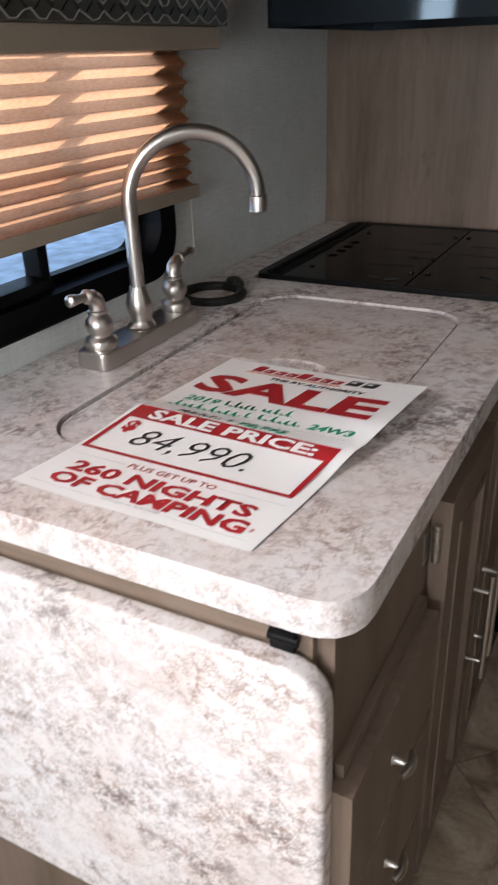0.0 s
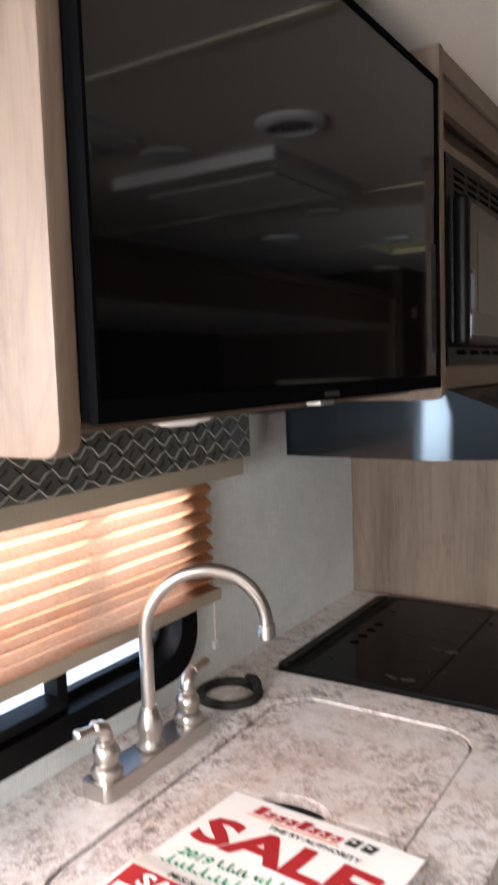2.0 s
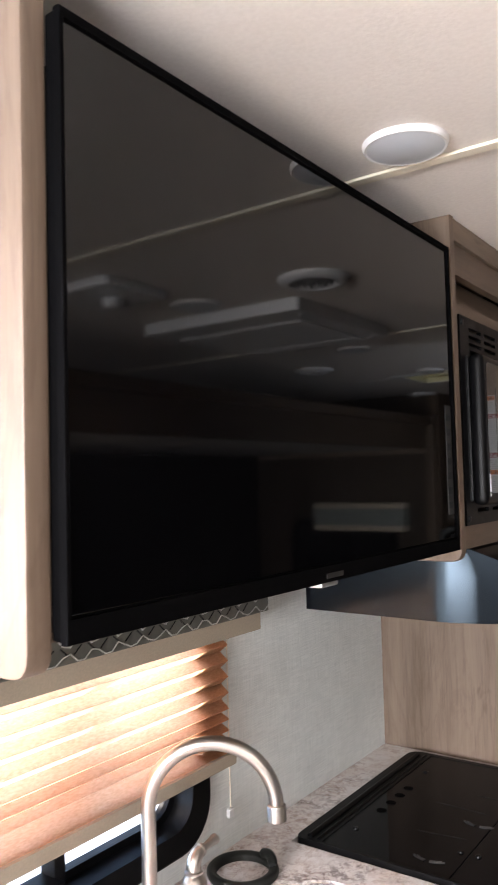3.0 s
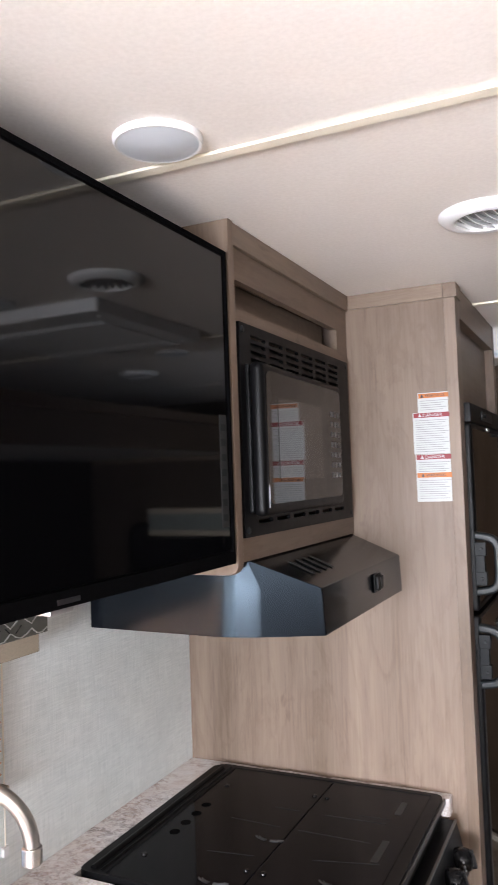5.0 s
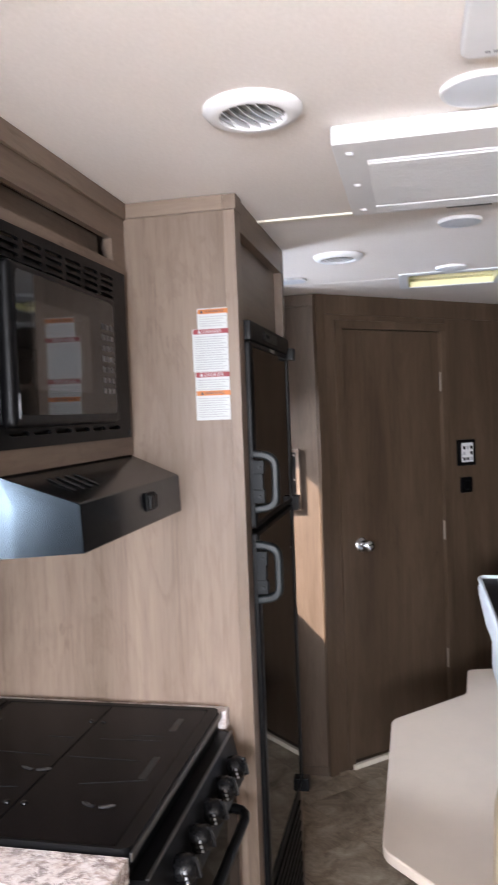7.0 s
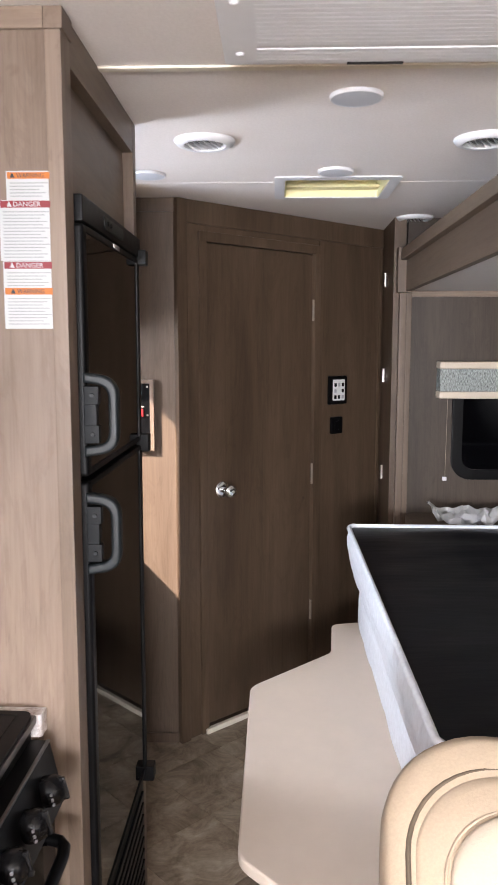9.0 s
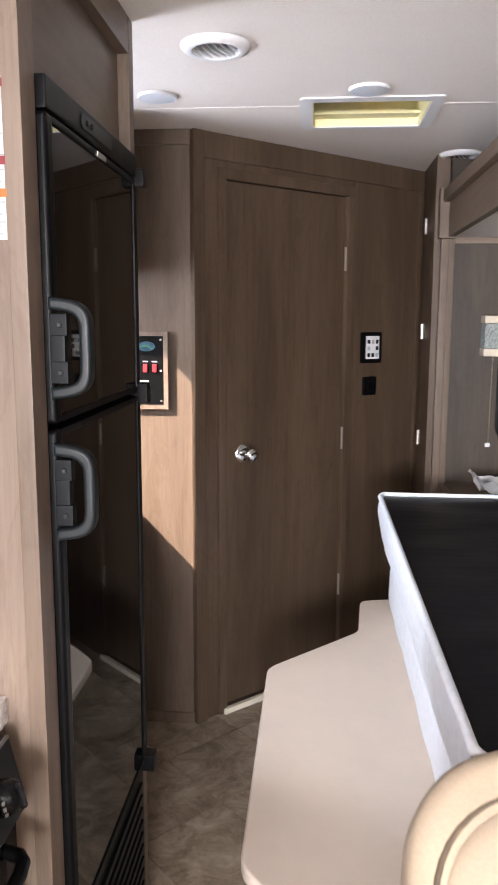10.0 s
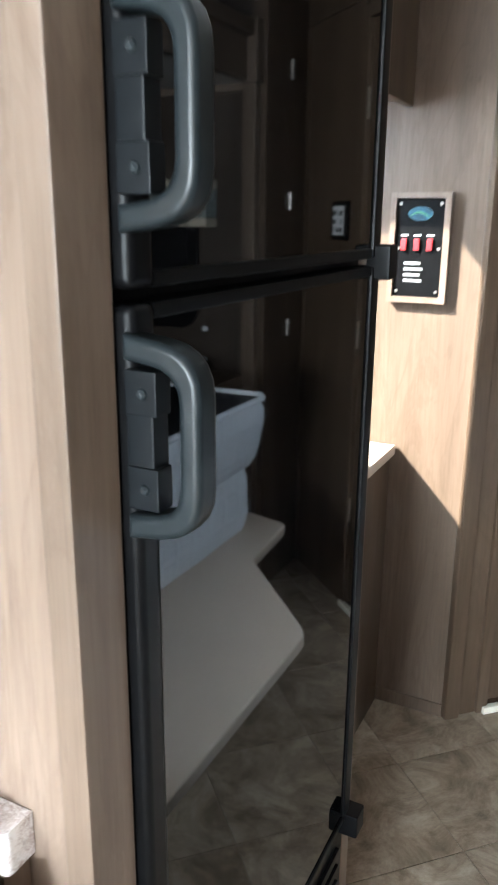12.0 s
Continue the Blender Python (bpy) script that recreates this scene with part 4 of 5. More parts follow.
lid = part("lid", prism(soften([(-0.690, SY0), (-0.118, SY0), (-0.118, SY1), (-0.668, SY1), (-0.690, SY1 - 0.02)], [0.02, 0.02, 0.025, 0.01, 0.01]), CTOP - 0.006, LTOP, "z", bevel=0.004,
           holes=[[(-0.632, SY0 + 0.006), (-0.143, SY0 + 0.006), (-0.143, SY1 - 0.014), (-0.632, SY1 - 0.014)]]), BLACK, st, "satin black lid rim")
for gx0, gx1 in ((-0.6305, -0.3745), (-0.3715, -0.1445)):
    part("glass", box(gx0, gx1, SY0 + 0.0075, SY1 - 0.0155, CTOP - 0.002, LTOP - 0.0012, 0.0012), GLASSTOP, lid, "glossy black glass")
part("seam", box(-0.3745, -0.3715, SY0 + 0.0075, SY1 - 0.0155, CTOP - 0.002, LTOP - 0.004), GAP_SHADE, lid)
part("lid_hinge", tube([(-0.662, SY0 + 0.012, LTOP + 0.001), (-0.662, SY1 - 0.03, LTOP + 0.001)], 0.006, 10), BLACK, lid)
part("lid_hinge", tube([(-0.643, SY0 + 0.012, LTOP), (-0.643, SY1 - 0.02, LTOP)], 0.0035, 8), BLACK, lid)
for y in (1.679, 1.725, 1.771, 1.817):
    part("vent_hole", lathe([(0, 0), (0.011, 0), (0.011, 0.0008), (0, 0.0008)], (-0.597, y, LTOP - 0.0012), "z", 16), MATTE, lid)
for x, y in ((-0.603, 1.574), (-0.603, 1.93), (-0.388, 1.945), (-0.358, 1.945), (-0.390, 1.59), (-0.356, 1.59)):
    part("stud", lathe([(0, 0), (0.006, 0), (0.005, 0.003), (0, 0.004)], (x, y, LTOP - 0.0012), "z", 12), GLOSS, lid)
# arcs laid on the glass draw the glints of the burners below
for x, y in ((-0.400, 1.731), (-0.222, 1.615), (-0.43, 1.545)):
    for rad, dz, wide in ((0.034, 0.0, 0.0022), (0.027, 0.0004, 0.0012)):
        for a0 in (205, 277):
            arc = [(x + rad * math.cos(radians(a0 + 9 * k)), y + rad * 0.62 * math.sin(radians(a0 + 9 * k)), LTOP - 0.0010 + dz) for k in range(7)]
            part("burner_ring", tube(arc, wide, 6), STEEL_DARK, lid, "burner glint drawn as an arc on the lid")
for a, b in (((-0.515, 1.78), (-0.40, 1.775)), ((-0.36, 1.775), (-0.208, 1.773)), ((-0.495, 1.632), (-0.40, 1.645)), ((-0.29, 1.67), (-0.168, 1.699)), ((-0.45, 1.86), (-0.39, 1.86)), ((-0.33, 1.86), (-0.20, 1.865)), ((-0.27, 1.885), (-0.20, 1.887))):
    part("grate_bar", tube([(*a, LTOP - 0.0012), (*b, LTOP - 0.0012)], 0.0009, 6), GREY, lid)
for x, y0, y1 in ((-0.189, 1.915, 1.982), (-0.180, 1.704, 1.795)):
    part("print", box(x - 0.008, x + 0.006, y0, y1, LTOP - 0.0013, LTOP - 0.0009), GREY, lid, "dim small print")
part("front_trim", box(-0.1185, -0.1145, SY0 + 0.002, SY1 - 0.002, CTOP - 0.012, CTOP + 0.002, 0.001), STEEL_DARK, st, "thin metal strip")
part("panel_edge", box(-0.096, -0.0905, SY0 + 0.006, SY1 - 0.006, 0.866, 0.8705, 0.001), STEEL_DARK, st, "thin metal edge")
ctl = part("control_panel", prism([(-0.125, 0.868), (-0.092, 0.868), (-0.068, 0.762), (-0.125, 0.762)], SY0 + 0.004, SY1 - 0.004, "y", bevel=0.003), BLACK, st)
way = Vector((0.110, 0, 0.026)).normalized()
for k in range(5):
    y = 1.600 + k * 0.093
    turn = way.to_track_quat("Z", "Y").to_matrix().to_4x4()
    kb = part("control_knob", lathe([(0.0, 0), (0.024, 0), (0.0255, 0.005), (0.0245, 0.018), (0.020, 0.029), (0.012, 0.034), (0, 0.035)], (-0.080, y, 0.817), steps=24, turn=turn), GLOSS, st, "glossy black control knob")
    grip = box(-0.004, 0.004, -0.019, 0.019, 0.026, 0.039, 0.003)
    bmesh.ops.transform(grip, matrix=Matrix.Translation((-0.080, y, 0.817)) @ turn, verts=grip.verts[:])
    part("grip", grip, GLOSS, kb)
    for a, d in ((-0.012, 0.003), (-0.004, 0.005), (0.005, 0.004)):
        mark = box(-0.0260, -0.0215, a - d / 2, a + d / 2, 0.0185, 0.0215)
        bmesh.ops.transform(mark, matrix=Matrix.Translation((-0.080, y, 0.817)) @ turn, verts=mark.verts[:])
        part("marking", mark, INK_GREY, kb, "white printed marking")
od = part("oven_door", box(-0.125, -0.085, SY0 + 0.006, SY1 - 0.006, 0.16, 0.765, 0.006), GLASSTOP, st, "black glass oven door")
part("handle", tube([(-0.085, SY0 + 0.05, 0.715), (-0.064, SY0 + 0.053, 0.712), (-0.054, SY0 + 0.065, 0.711), (-0.050, SY0 + 0.09, 0.710), (-0.050, SY1 - 0.09, 0.710), (-0.054, SY1 - 0.065, 0.711), (-0.064, SY1 - 0.053, 0.712), (-0.085, SY1 - 0.05, 0.715)], 0.0105, 12), BLACK, od)
part("kick", box(-0.60, -0.14, SY0 + 0.006, SY1 - 0.006, 0.0, 0.08), BLACK, st)
single("trim", box(-0.69, -0.113, 2.053, 2.081, 0.0, CTOP - 0.041), WOOD, "oak filler strip beside the stove", "trim", "structure")

# ---- overhead cabinet, television, microwave and hood ----
ov = thing("overhead_cabinet", "oak laminate overhead cabinet with a television niche and microwave bay", "cabinet", (-0.55, 1.3, 1.48))


def gable(y0, y1, front, low):
    return prism(soften([(WALL_X, low), (front, low), (front, CEIL - 0.001), (WALL_X, CEIL - 0.001)], [0, 0.022, 0, 0]), y0, y1, "y", bevel=0.004)


part("gable", gable(0.540, 0.566, -0.320, 1.478), WOOD, ov)
part("gable", gable(1.422, 1.445, -0.302, 1.482), WOOD, ov)
part("niche_floor", box(WALL_X, -0.362, 0.566, 1.422, 1.494, 1.5035, 0.002), WOOD_Y, ov)
# solid dark block in place of the niche's deep shade
part("niche_back", box(WALL_X + 0.001, -0.47, 0.562, 1.422, 1.503, CEIL - 0.001), GAP_SHADE, ov, "black block painting the shade behind the television")
part("batten", box(WALL_X + 0.001, -0.685, 0.25, 1.385, 1.462, 1.487, 0.002), WOOD_Y, ov)
BX = -0.312
part("bay_face", prism([(1.445, 1.500), (2.081, 1.500), (2.081, CEIL - 0.001), (1.445, CEIL - 0.001)], BX - 0.016, BX, "x",
     holes=[[(1.475, 1.56), (2.045, 1.56), (2.045, 1.893), (1.475, 1.893)], [(1.462, 1.935), (2.005, 1.935), (2.005, 1.985), (1.462, 1.985)]]), WOOD_Y, ov)
part("shelf_recess", box(BX - 0.06, BX - 0.045, 1.45, 2.03, 1.92, 2.0), WOOD_Y, ov)
part("bay_floor", box(WALL_X + 0.001, BX - 0.016, 1.445, 2.081, 1.500, 1.515), WOOD_Y, ov)
part("cornice", box(BX, BX + 0.008, 1.445, 2.076, CEIL - 0.040, CEIL - 0.0015, 0.002), WOOD_Y, ov)

tv = thing("television", "large flat black television mounted in the oak niche", "television", (-0.33, 0.99, 1.504))
part("casing", box(-0.322, -0.306, 0.565, 1.412, 1.505, 2.018, 0.005, 3), MATTE, tv)
part("screen", box(-0.307, -0.3035, 0.570, 1.402, 1.526, 2.008, 0.001), SCREEN, tv, "reflective black screen")
part("bezel", prism([(0.564, 1.504), (1.412, 1.504), (1.412, 2.018), (0.564, 2.018)], -0.310, -0.3005, "x", bevel=0.002,
     holes=[[(0.568, 1.524), (1.403, 1.524), (1.403, 2.009), (0.568, 2.009)]]), MATTE, tv)
part("emblem", box(-0.3004, -0.2998, 0.965, 1.005, 1.509, 1.515), STEEL_DARK, tv, "small silver maker's badge")
part("sensor", box(-0.322, -0.302, 0.955, 0.995, 1.4985, 1.505, 0.002), ALUMINIUM, tv)
# dim strip with seven grey squares near the screen's far edge
lab = part("energy_label", box(-0.3034, -0.3030, 1.372, 1.396, 1.565, 1.745), speckled("smoky_strip", (0.014, 0.014, 0.014), 0.4, amount=0.1), tv, "dim upright strip with small squares")
for k in range(7):
    part("print", box(-0.3029, -0.3026, 1.376, 1.392, 1.575 + k * 0.024, 1.586 + k * 0.024), GREY, lab)
part("wall_mount", box(-0.47, -0.322, 0.9, 1.1, 1.62, 1.86), BLACK, tv)

mw = thing("microwave", "black built-in microwave with vented trim and reflective door", "microwave", (-0.45, 1.76, 1.54))
slots = []
for r in range(4):
    for c in range(6):
        slots.append(rounded(1.502 + c * 0.082, 1.568 + c * 0.082, 1.846 + r * 0.0135, 1.853 + r * 0.0135, 0.003, 3))
for c in range(6):
    slots.append(rounded(1.512 + c * 0.082, 1.575 + c * 0.082, 1.562, 1.570, 0.0035, 3))
part("trim_frame", prism([(1.458, 1.541), (2.052, 1.541), (2.052, 1.911), (1.458, 1.911)], BX, BX + 0.008, "x", holes=slots), BLACK, mw)
# dark filler gives the trim slots their inner shade
part("cavity", box(WALL_X + 0.02, BX - 0.018, 1.48, 2.04, 1.565, 1.888), GAP_SHADE, mw)
part("body", box(BX - 0.2, BX + 0.014, 1.478, 1.975, 1.582, 1.840, 0.004), BLACK, mw)


def ajar(bm):
    """The door's face falls back slightly towards its far edge."""
    for v in bm.verts:
        v.co.x -= max(0.0, v.co.y - 1.474) * math.tan(radians(2.1)) * (1 if v.co.x > BX + 0.02 else 0.3)
    return bm


dr = part("door", ajar(box(BX + 0.014, BX + 0.040, 1.474, 1.948, 1.576, 1.842, 0.012, 4)), BLACK, mw, "black door with a glass front")
part("glass", ajar(prism(rounded(1.492, 1.936, 1.596, 1.828, 0.016), BX + 0.0400, BX + 0.0408, "x")), DOORGLASS, dr)
part("window", ajar(prism(rounded(1.545, 1.80, 1.637, 1.785, 0.006), BX + 0.0408, BX + 0.0414, "x")), speckled("smoked_window", (0.016, 0.014, 0.013), 0.05, amount=0.1, bump=0, spec=0.42), dr, "smoked glass window")
# thin strip modelled as the highlight low on the door's near edge
part("latch_strip", box(BX + 0.0402, BX + 0.0418, 1.488, 1.490, 1.590, 1.630, 0.0004), STEEL_DARK, dr)
for r in range(7):
    for c in range(3):
        part("key", ajar(box(BX + 0.0406, BX + 0.0414, 1.862 + c * 0.024, 1.877 + c * 0.024, 1.637 + r * 0.022, 1.648 + r * 0.022)), KEYPRINT, dr)
for y in (1.47, 2.04):
    for z in (1.553, 1.899):
        part("screw", lathe([(0, 0), (0.006, 0), (0.005, 0.002), (0, 0.003)], (BX + 0.008, y, z), "x", 12), GREY, mw)

hd = thing("range_hood", "black enamelled range hood with slots and a rocker switch", "range hood", (-0.49, 1.78, 1.37))
foot = [(-0.660, 1.498), (-0.345, 1.482), (-0.200, 1.545), (-0.200, 2.0805), (-0.660, 2.0805)]
crown = [(-0.660, 1.498), (-0.345, 1.482), (-0.318, 1.492), (-0.318, 2.0805), (-0.660, 2.0805)]
bm = bmesh.new()
lo = [bm.verts.new((x, y, 1.367)) for x, y in foot]
mid = [bm.verts.new((x, y, 1.449)) for x, y in [(-0.660, 1.498), (-0.345, 1.482), (-0.2035, 1.5435), (-0.2035, 2.0805), (-0.660, 2.0805)]]
hi = [bm.verts.new((x, y, 1.499)) for x, y in crown]
for a, b in ((lo, mid), (mid, hi)):
    for k in range(5):
        bm.faces.new((a[k - 1], a[k], b[k], b[k - 1]))
bm.faces.new(hi)
bmesh.ops.recalc_face_normals(bm, faces=bm.faces[:])
bend = [bm.edges.get((lo[1], mid[1])), bm.edges.get((mid[1], hi[1]))]
bmesh.ops.bevel(bm, geom=bend, offset=0.05, segments=8, profile=0.5, affect="EDGES")
rim = [e for e in bm.edges if len(e.link_faces) == 2 and e.calc_face_angle() > 0.35]
bmesh.ops.bevel(bm, geom=rim, offset=0.0025, segments=2, profile=0.6, affect="EDGES")
part("canopy", bm, HOOD, hd, smooth=25)
part("filter_tray", box(-0.65, -0.21, 1.56, 2.075, 1.39, 1.396), ALUMINIUM, hd)
slope = Vector((-0.115, 0, 0.05)).normalized()
for k in range(4):
    bm = prism(rounded(-0.027, 0.027, -0.005, 0.005, 0.0045, 4), 0, 0.0012)
    bmesh.ops.transform(bm, matrix=Matrix.Translation((-0.262, 1.60 + k * 0.034, 1.4757)) @ slope.to_track_quat("X", "Z").to_matrix().to_4x4(), verts=bm.verts[:])
    # dark pieces on the canopy paint the slots' shade
    part("slot", bm, GAP_SHADE, hd)
sw = part("switch_plate", box(-0.2005, -0.197, 1.845, 1.895, 1.395, 1.432, 0.002), BLACK, hd)
for y in (1.858, 1.882):
    part("rocker", box(-0.1972, -0.190, y - 0.009, y + 0.009, 1.400, 1.428, 0.003), BLACK, sw)

lamp = thing("under_cabinet_light", "white oval dome light under the overhead cabinet", "light", (-0.538, 0.976, 1.494))
bm = lathe([(0.0, -0.030), (0.026, -0.030), (0.030, -0.027), (0.044, -0.026), (0.057, -0.020), (0.066, -0.011), (0.068, -0.004), (0.068, 0.0)], (0, 0, 0), steps=28)
bmesh.ops.transform(bm, matrix=Matrix.Translation((-0.538, 0.976, 1.505)) @ Matrix.Diagonal((0.84, 1.14, 1.15, 1)), verts=bm.verts[:])
part("lens", bm, WHITE, lamp)

# ---- galley window ----
win = thing("window_1", "black framed galley window half covered by a pleated shade", "window", (WALL_X - 0.02, 0.75, 0.96), kind="structure")
part("frame", prism(rounded(0.21, 1.315, 0.955, 1.49, 0.085, 8), WALL_X - 0.055, WALL_X + 0.014, "x", bevel=0.006, holes=[rounded(0.245, 1.262, 1.002, 1.46, 0.055, 8)], seg=3), BLACK, win)
part("inner_frame", prism(rounded(0.243, 1.264, 1.0, 1.462, 0.055, 8), WALL_X - 0.05, WALL_X - 0.03, "x", holes=[rounded(0.258, 1.248, 1.016, 1.452, 0.045, 8)]), BLACK, win)
part("mullion", box(WALL_X - 0.046, WALL_X - 0.012, 0.960, 0.982, 1.005, 1.46, 0.003), BLACK, win)
part("slider_rail", box(WALL_X - 0.046, WALL_X + 0.006, 0.25, 0.965, 1.008, 1.026, 0.003), BLACK, win)
# added split: only the upper pane lets sun through, onto the shade
pane = part("pane", box(WALL_X - 0.04, WALL_X - 0.037, 0.25, 1.26, 1.0, 1.174), PANE, win)
upper_pane = part("pane", box(WALL_X - 0.04, WALL_X - 0.037, 0.25, 1.26, 1.175, 1.465), PANE, win)
upper_pane.visible_shadow = False
# unseen rail added where the two panes divide
part("meeting_rail", box(WALL_X - 0.05, WALL_X - 0.03, 0.25, 1.26, 1.165, 1.180), BLACK, win)

sh = thing("pleated_shade", "orange-brown pleated window shade lowered most of the way", "shade", (-0.755, 0.8, 1.09))
bm = bmesh.new()
PLEATS, PZ0, PZ1 = 9, 1.112, 1.345
cols = [0.15, 0.5, 0.85, 1.10, 1.345]
prev = None
for k in range(2 * PLEATS + 1):
    z = PZ0 + (PZ1 - PZ0) * (min(k, 8) * 0.68 + max(0, k - 8)) / (8 * 0.68 + 2 * PLEATS - 8)
    row = [bm.verts.new((-0.764 if k % 2 else -0.745, y + 0.0, z)) for y in cols]
    if prev:
        for a in range(len(cols) - 1):
            bm.faces.new((prev[a], prev[a + 1], row[a + 1], row[a]))
    prev = row
part("fabric", bm, BLIND, sh, smooth=0)
part("bottom_rail", box(-0.772, -0.738, 0.15, 1.357, 1.088, 1.112, 0.004), TAUPE, sh, "taupe bottom rail")
va = thing("valance", "diamond-plate vinyl window valance with a taupe lower band", "valance", (-0.73, 0.8, 1.335))
part("board", box(WALL_X + 0.0005, -0.702, 0.1, 1.425, 1.371, 1.4615, 0.003), PLATE, va)
part("band", box(-0.765, -0.712, 0.1, 1.412, 1.336, 1.3705, 0.003), TAUPE, va)
for r in range(4):
    z0 = 1.3775 + r * 0.026
    path = []
    for k in range(97):
        y = 0.11 + k * 0.01365
        u = (y / 0.052 + 0.5 * (r % 2)) % 1.0
        tri = 1 - 4 * abs(u - 0.5)
        path.append((-0.7005, y, min(1.458, max(1.374, z0 + 0.011 * max(-0.8, min(0.8, tri * 1.3))))))
    part("wavy_line", tube(path, 0.0011, 6), WIRE, va, "raised pale wavy line")
for k in range(48):
    y = 0.124 + k * 0.026
    for r in range(3):
        z0 = 1.390 + r * 0.026
        s_ = 1 if (k + r) % 2 else -1
        part("cross_line", tube([(-0.7012, y - 0.007, z0 - 0.006 * s_), (-0.7012, y + 0.007, z0 + 0.006 * s_)], 0.0009, 5), BLACK, va)
cord = thing("shade_cord", "thin shade cord with a small clip on the wall", "cord", (WALL_X, 1.385, 0.95))
part("string", tube([(WALL_X + 0.004, 1.385, 1.37), (WALL_X + 0.004, 1.386, 0.975)], 0.0012, 6), CREAM, cord)
part("clip", box(WALL_X, WALL_X + 0.008, 1.378, 1.392, 0.968, 0.985, 0.002), WHITE, cord)

win4 = thing("window_4", "tinted driver's side window ahead of the galley", "window", (WALL_X - 0.02, -0.4, 1.3), kind="structure")
part("frame", prism(rounded(-0.565, 0.195, 1.315, 1.935, 0.085), WALL_X - 0.049, WALL_X + 0.004, "x", holes=[rounded(-0.55, 0.18, 1.33, 1.92, 0.075)]), BLACK, win4)
part("pane", box(WALL_X - 0.04, WALL_X - 0.037, -0.56, 0.19, 1.32, 1.93), PANE, win4)

# nook window
win2 = thing("window_2", "black framed narrow window beyond the fridge", "window", (WALL_X - 0.02, 2.99, 1.33), kind="structure")
part("frame", prism(rounded(2.855, 3.258, 1.235, 2.078, 0.04), WALL_X - 0.049, WALL_X + 0.006, "x", holes=[rounded(2.873, 3.238, 1.252, 2.068, 0.03)]), BLACK, win2)

# ---- ceiling fittings ----
def round_light(x, y, r, z=CEIL):
    ob = thing("ceiling_light", "round frosted white ceiling light, switched off", "ceiling light", (x, y, z), group="round ceiling lights")
    part("rim", lathe([(r * 0.90, 0.0), (r, 0.0), (r, -0.003), (r * 0.985, -0.006), (r * 0.95, -0.0085), (r * 0.90, -0.008), (r * 0.90, 0.0)], (x, y, z - 0.0005), steps=40), WHITE, ob, "white rim")
    part("lens", lathe([(r * 0.905, -0.003), (r * 0.90, -0.008), (r * 0.6, -0.0105), (r * 0.3, -0.0118), (0, -0.0122)], (x, y, z - 0.0005), steps=40), LENS, ob, "frosted lens")



for x, y, r in ((-0.245, 1.115, 0.058), (0.467, 2.535, 0.058), (0.478, 3.24, 0.056), (-0.105, 3.27, 0.056), (0.452, 1.655, 0.066)):
    round_light(x, y, r)


def round_vent(x, y, r, spin):
    ob = thing("ceiling_vent", "round white ducted ceiling vent with curved louvres", "ceiling vent", (x, y, CEIL), group="round ceiling vents")
    part("flange", lathe([(r * 0.66, 0.0), (r, 0.0), (r, -0.004), (r * 0.93, -0.011), (r * 0.78, -0.016), (r * 0.68, -0.014), (r * 0.66, 0.0)], (x, y, CEIL - 0.0005), steps=36), WHITE, ob)
    part("throat", lathe([(0, -0.001), (r * 0.67, -0.001), (r * 0.67, -0.002), (0, -0.002)], (x, y, CEIL - 0.0005), steps=24), THROAT_SHADE, ob, "grey disc painting the throat's shade")
    for k in range(7):
        d = (-0.56 + k * 0.187) * r
        half = math.sqrt(max(0.0, (0.64 * r) ** 2 - d * d))
        bm = bmesh.new()
        rows = []
        for i in range(13):
            a = -half + 2 * half * i / 12
            bow = 0.09 * r * math.cos(math.pi * a / (1.3 * r))
            rows.append([bm.verts.new((a, bow + off, zz)) for off, zz in ((0.0032, -0.0025), (0.0045, -0.0020), (-0.0022, -0.0135), (-0.0036, -0.0130))])
        for p, q in zip(rows, rows[1:]):
            for c in range(4):
                bm.faces.new((p[c - 1], p[c], q[c], q[c - 1]))
        bm.faces.new(rows[0])
        bm.faces.new(rows[-1])
        bmesh.ops.recalc_face_normals(bm, faces=bm.faces[:])
        bmesh.ops.transform(bm, matrix=Matrix.Translation((x, y, CEIL)) @ Matrix.Rotation(radians(spin), 4, "Z") @ Matrix.Translation((0, d, 0)), verts=bm.verts[:])
        part("louvre", bm, WHITE, ob)


for x, y, r, spin in ((0.090, 1.632, 0.082, 70), (0.108, 2.885, 0.080, 70), (0.835, 2.885, 0.080, 60), (0.87, 4.09, 0.075, 70)):
    round_vent(x, y, r, spin)

ac = thing("air_conditioner", "white ceiling air conditioner shroud with a ribbed grille", "air conditioner", (0.46, 2.0, CEIL))
part("shroud", prism(rounded(0.203, 0.72, 1.745, 2.255, 0.010), CEIL - 0.034, CEIL - 0.0005, "z", bevel=0.004, seg=2), WHITE, ac)
part("grille_bed", box(0.262, 0.68, 1.85, 2.235, CEIL - 0.0355, CEIL - 0.0338), FILTER, ac, "pale filter behind the ribs")
for k in range(24):
    y = 1.868 + k * 0.0156
    if k == 19:
        continue
    part("rib", box(0.262, 0.68, y - 0.0070, y + 0.0070, CEIL - 0.0375, CEIL - 0.0352), WHITE, ac)
for y in (1.80, 2.0, 2.2):
    part("screw", lathe([(0, 0), (0.008, 0), (0.006, -0.003), (0, -0.004)], (0.232, y, CEIL - 0.034), steps=12), WHITE, ac)
part("latch", box(0.42, 0.52, 2.240, 2.25, CEIL - 0.037, CEIL - 0.034, 0.001), GREY, ac)

rl = thing("recessed_skylight", "white framed ceiling recess with yellowed plastic inside", "skylight", (0.49, 3.48, CEIL), )
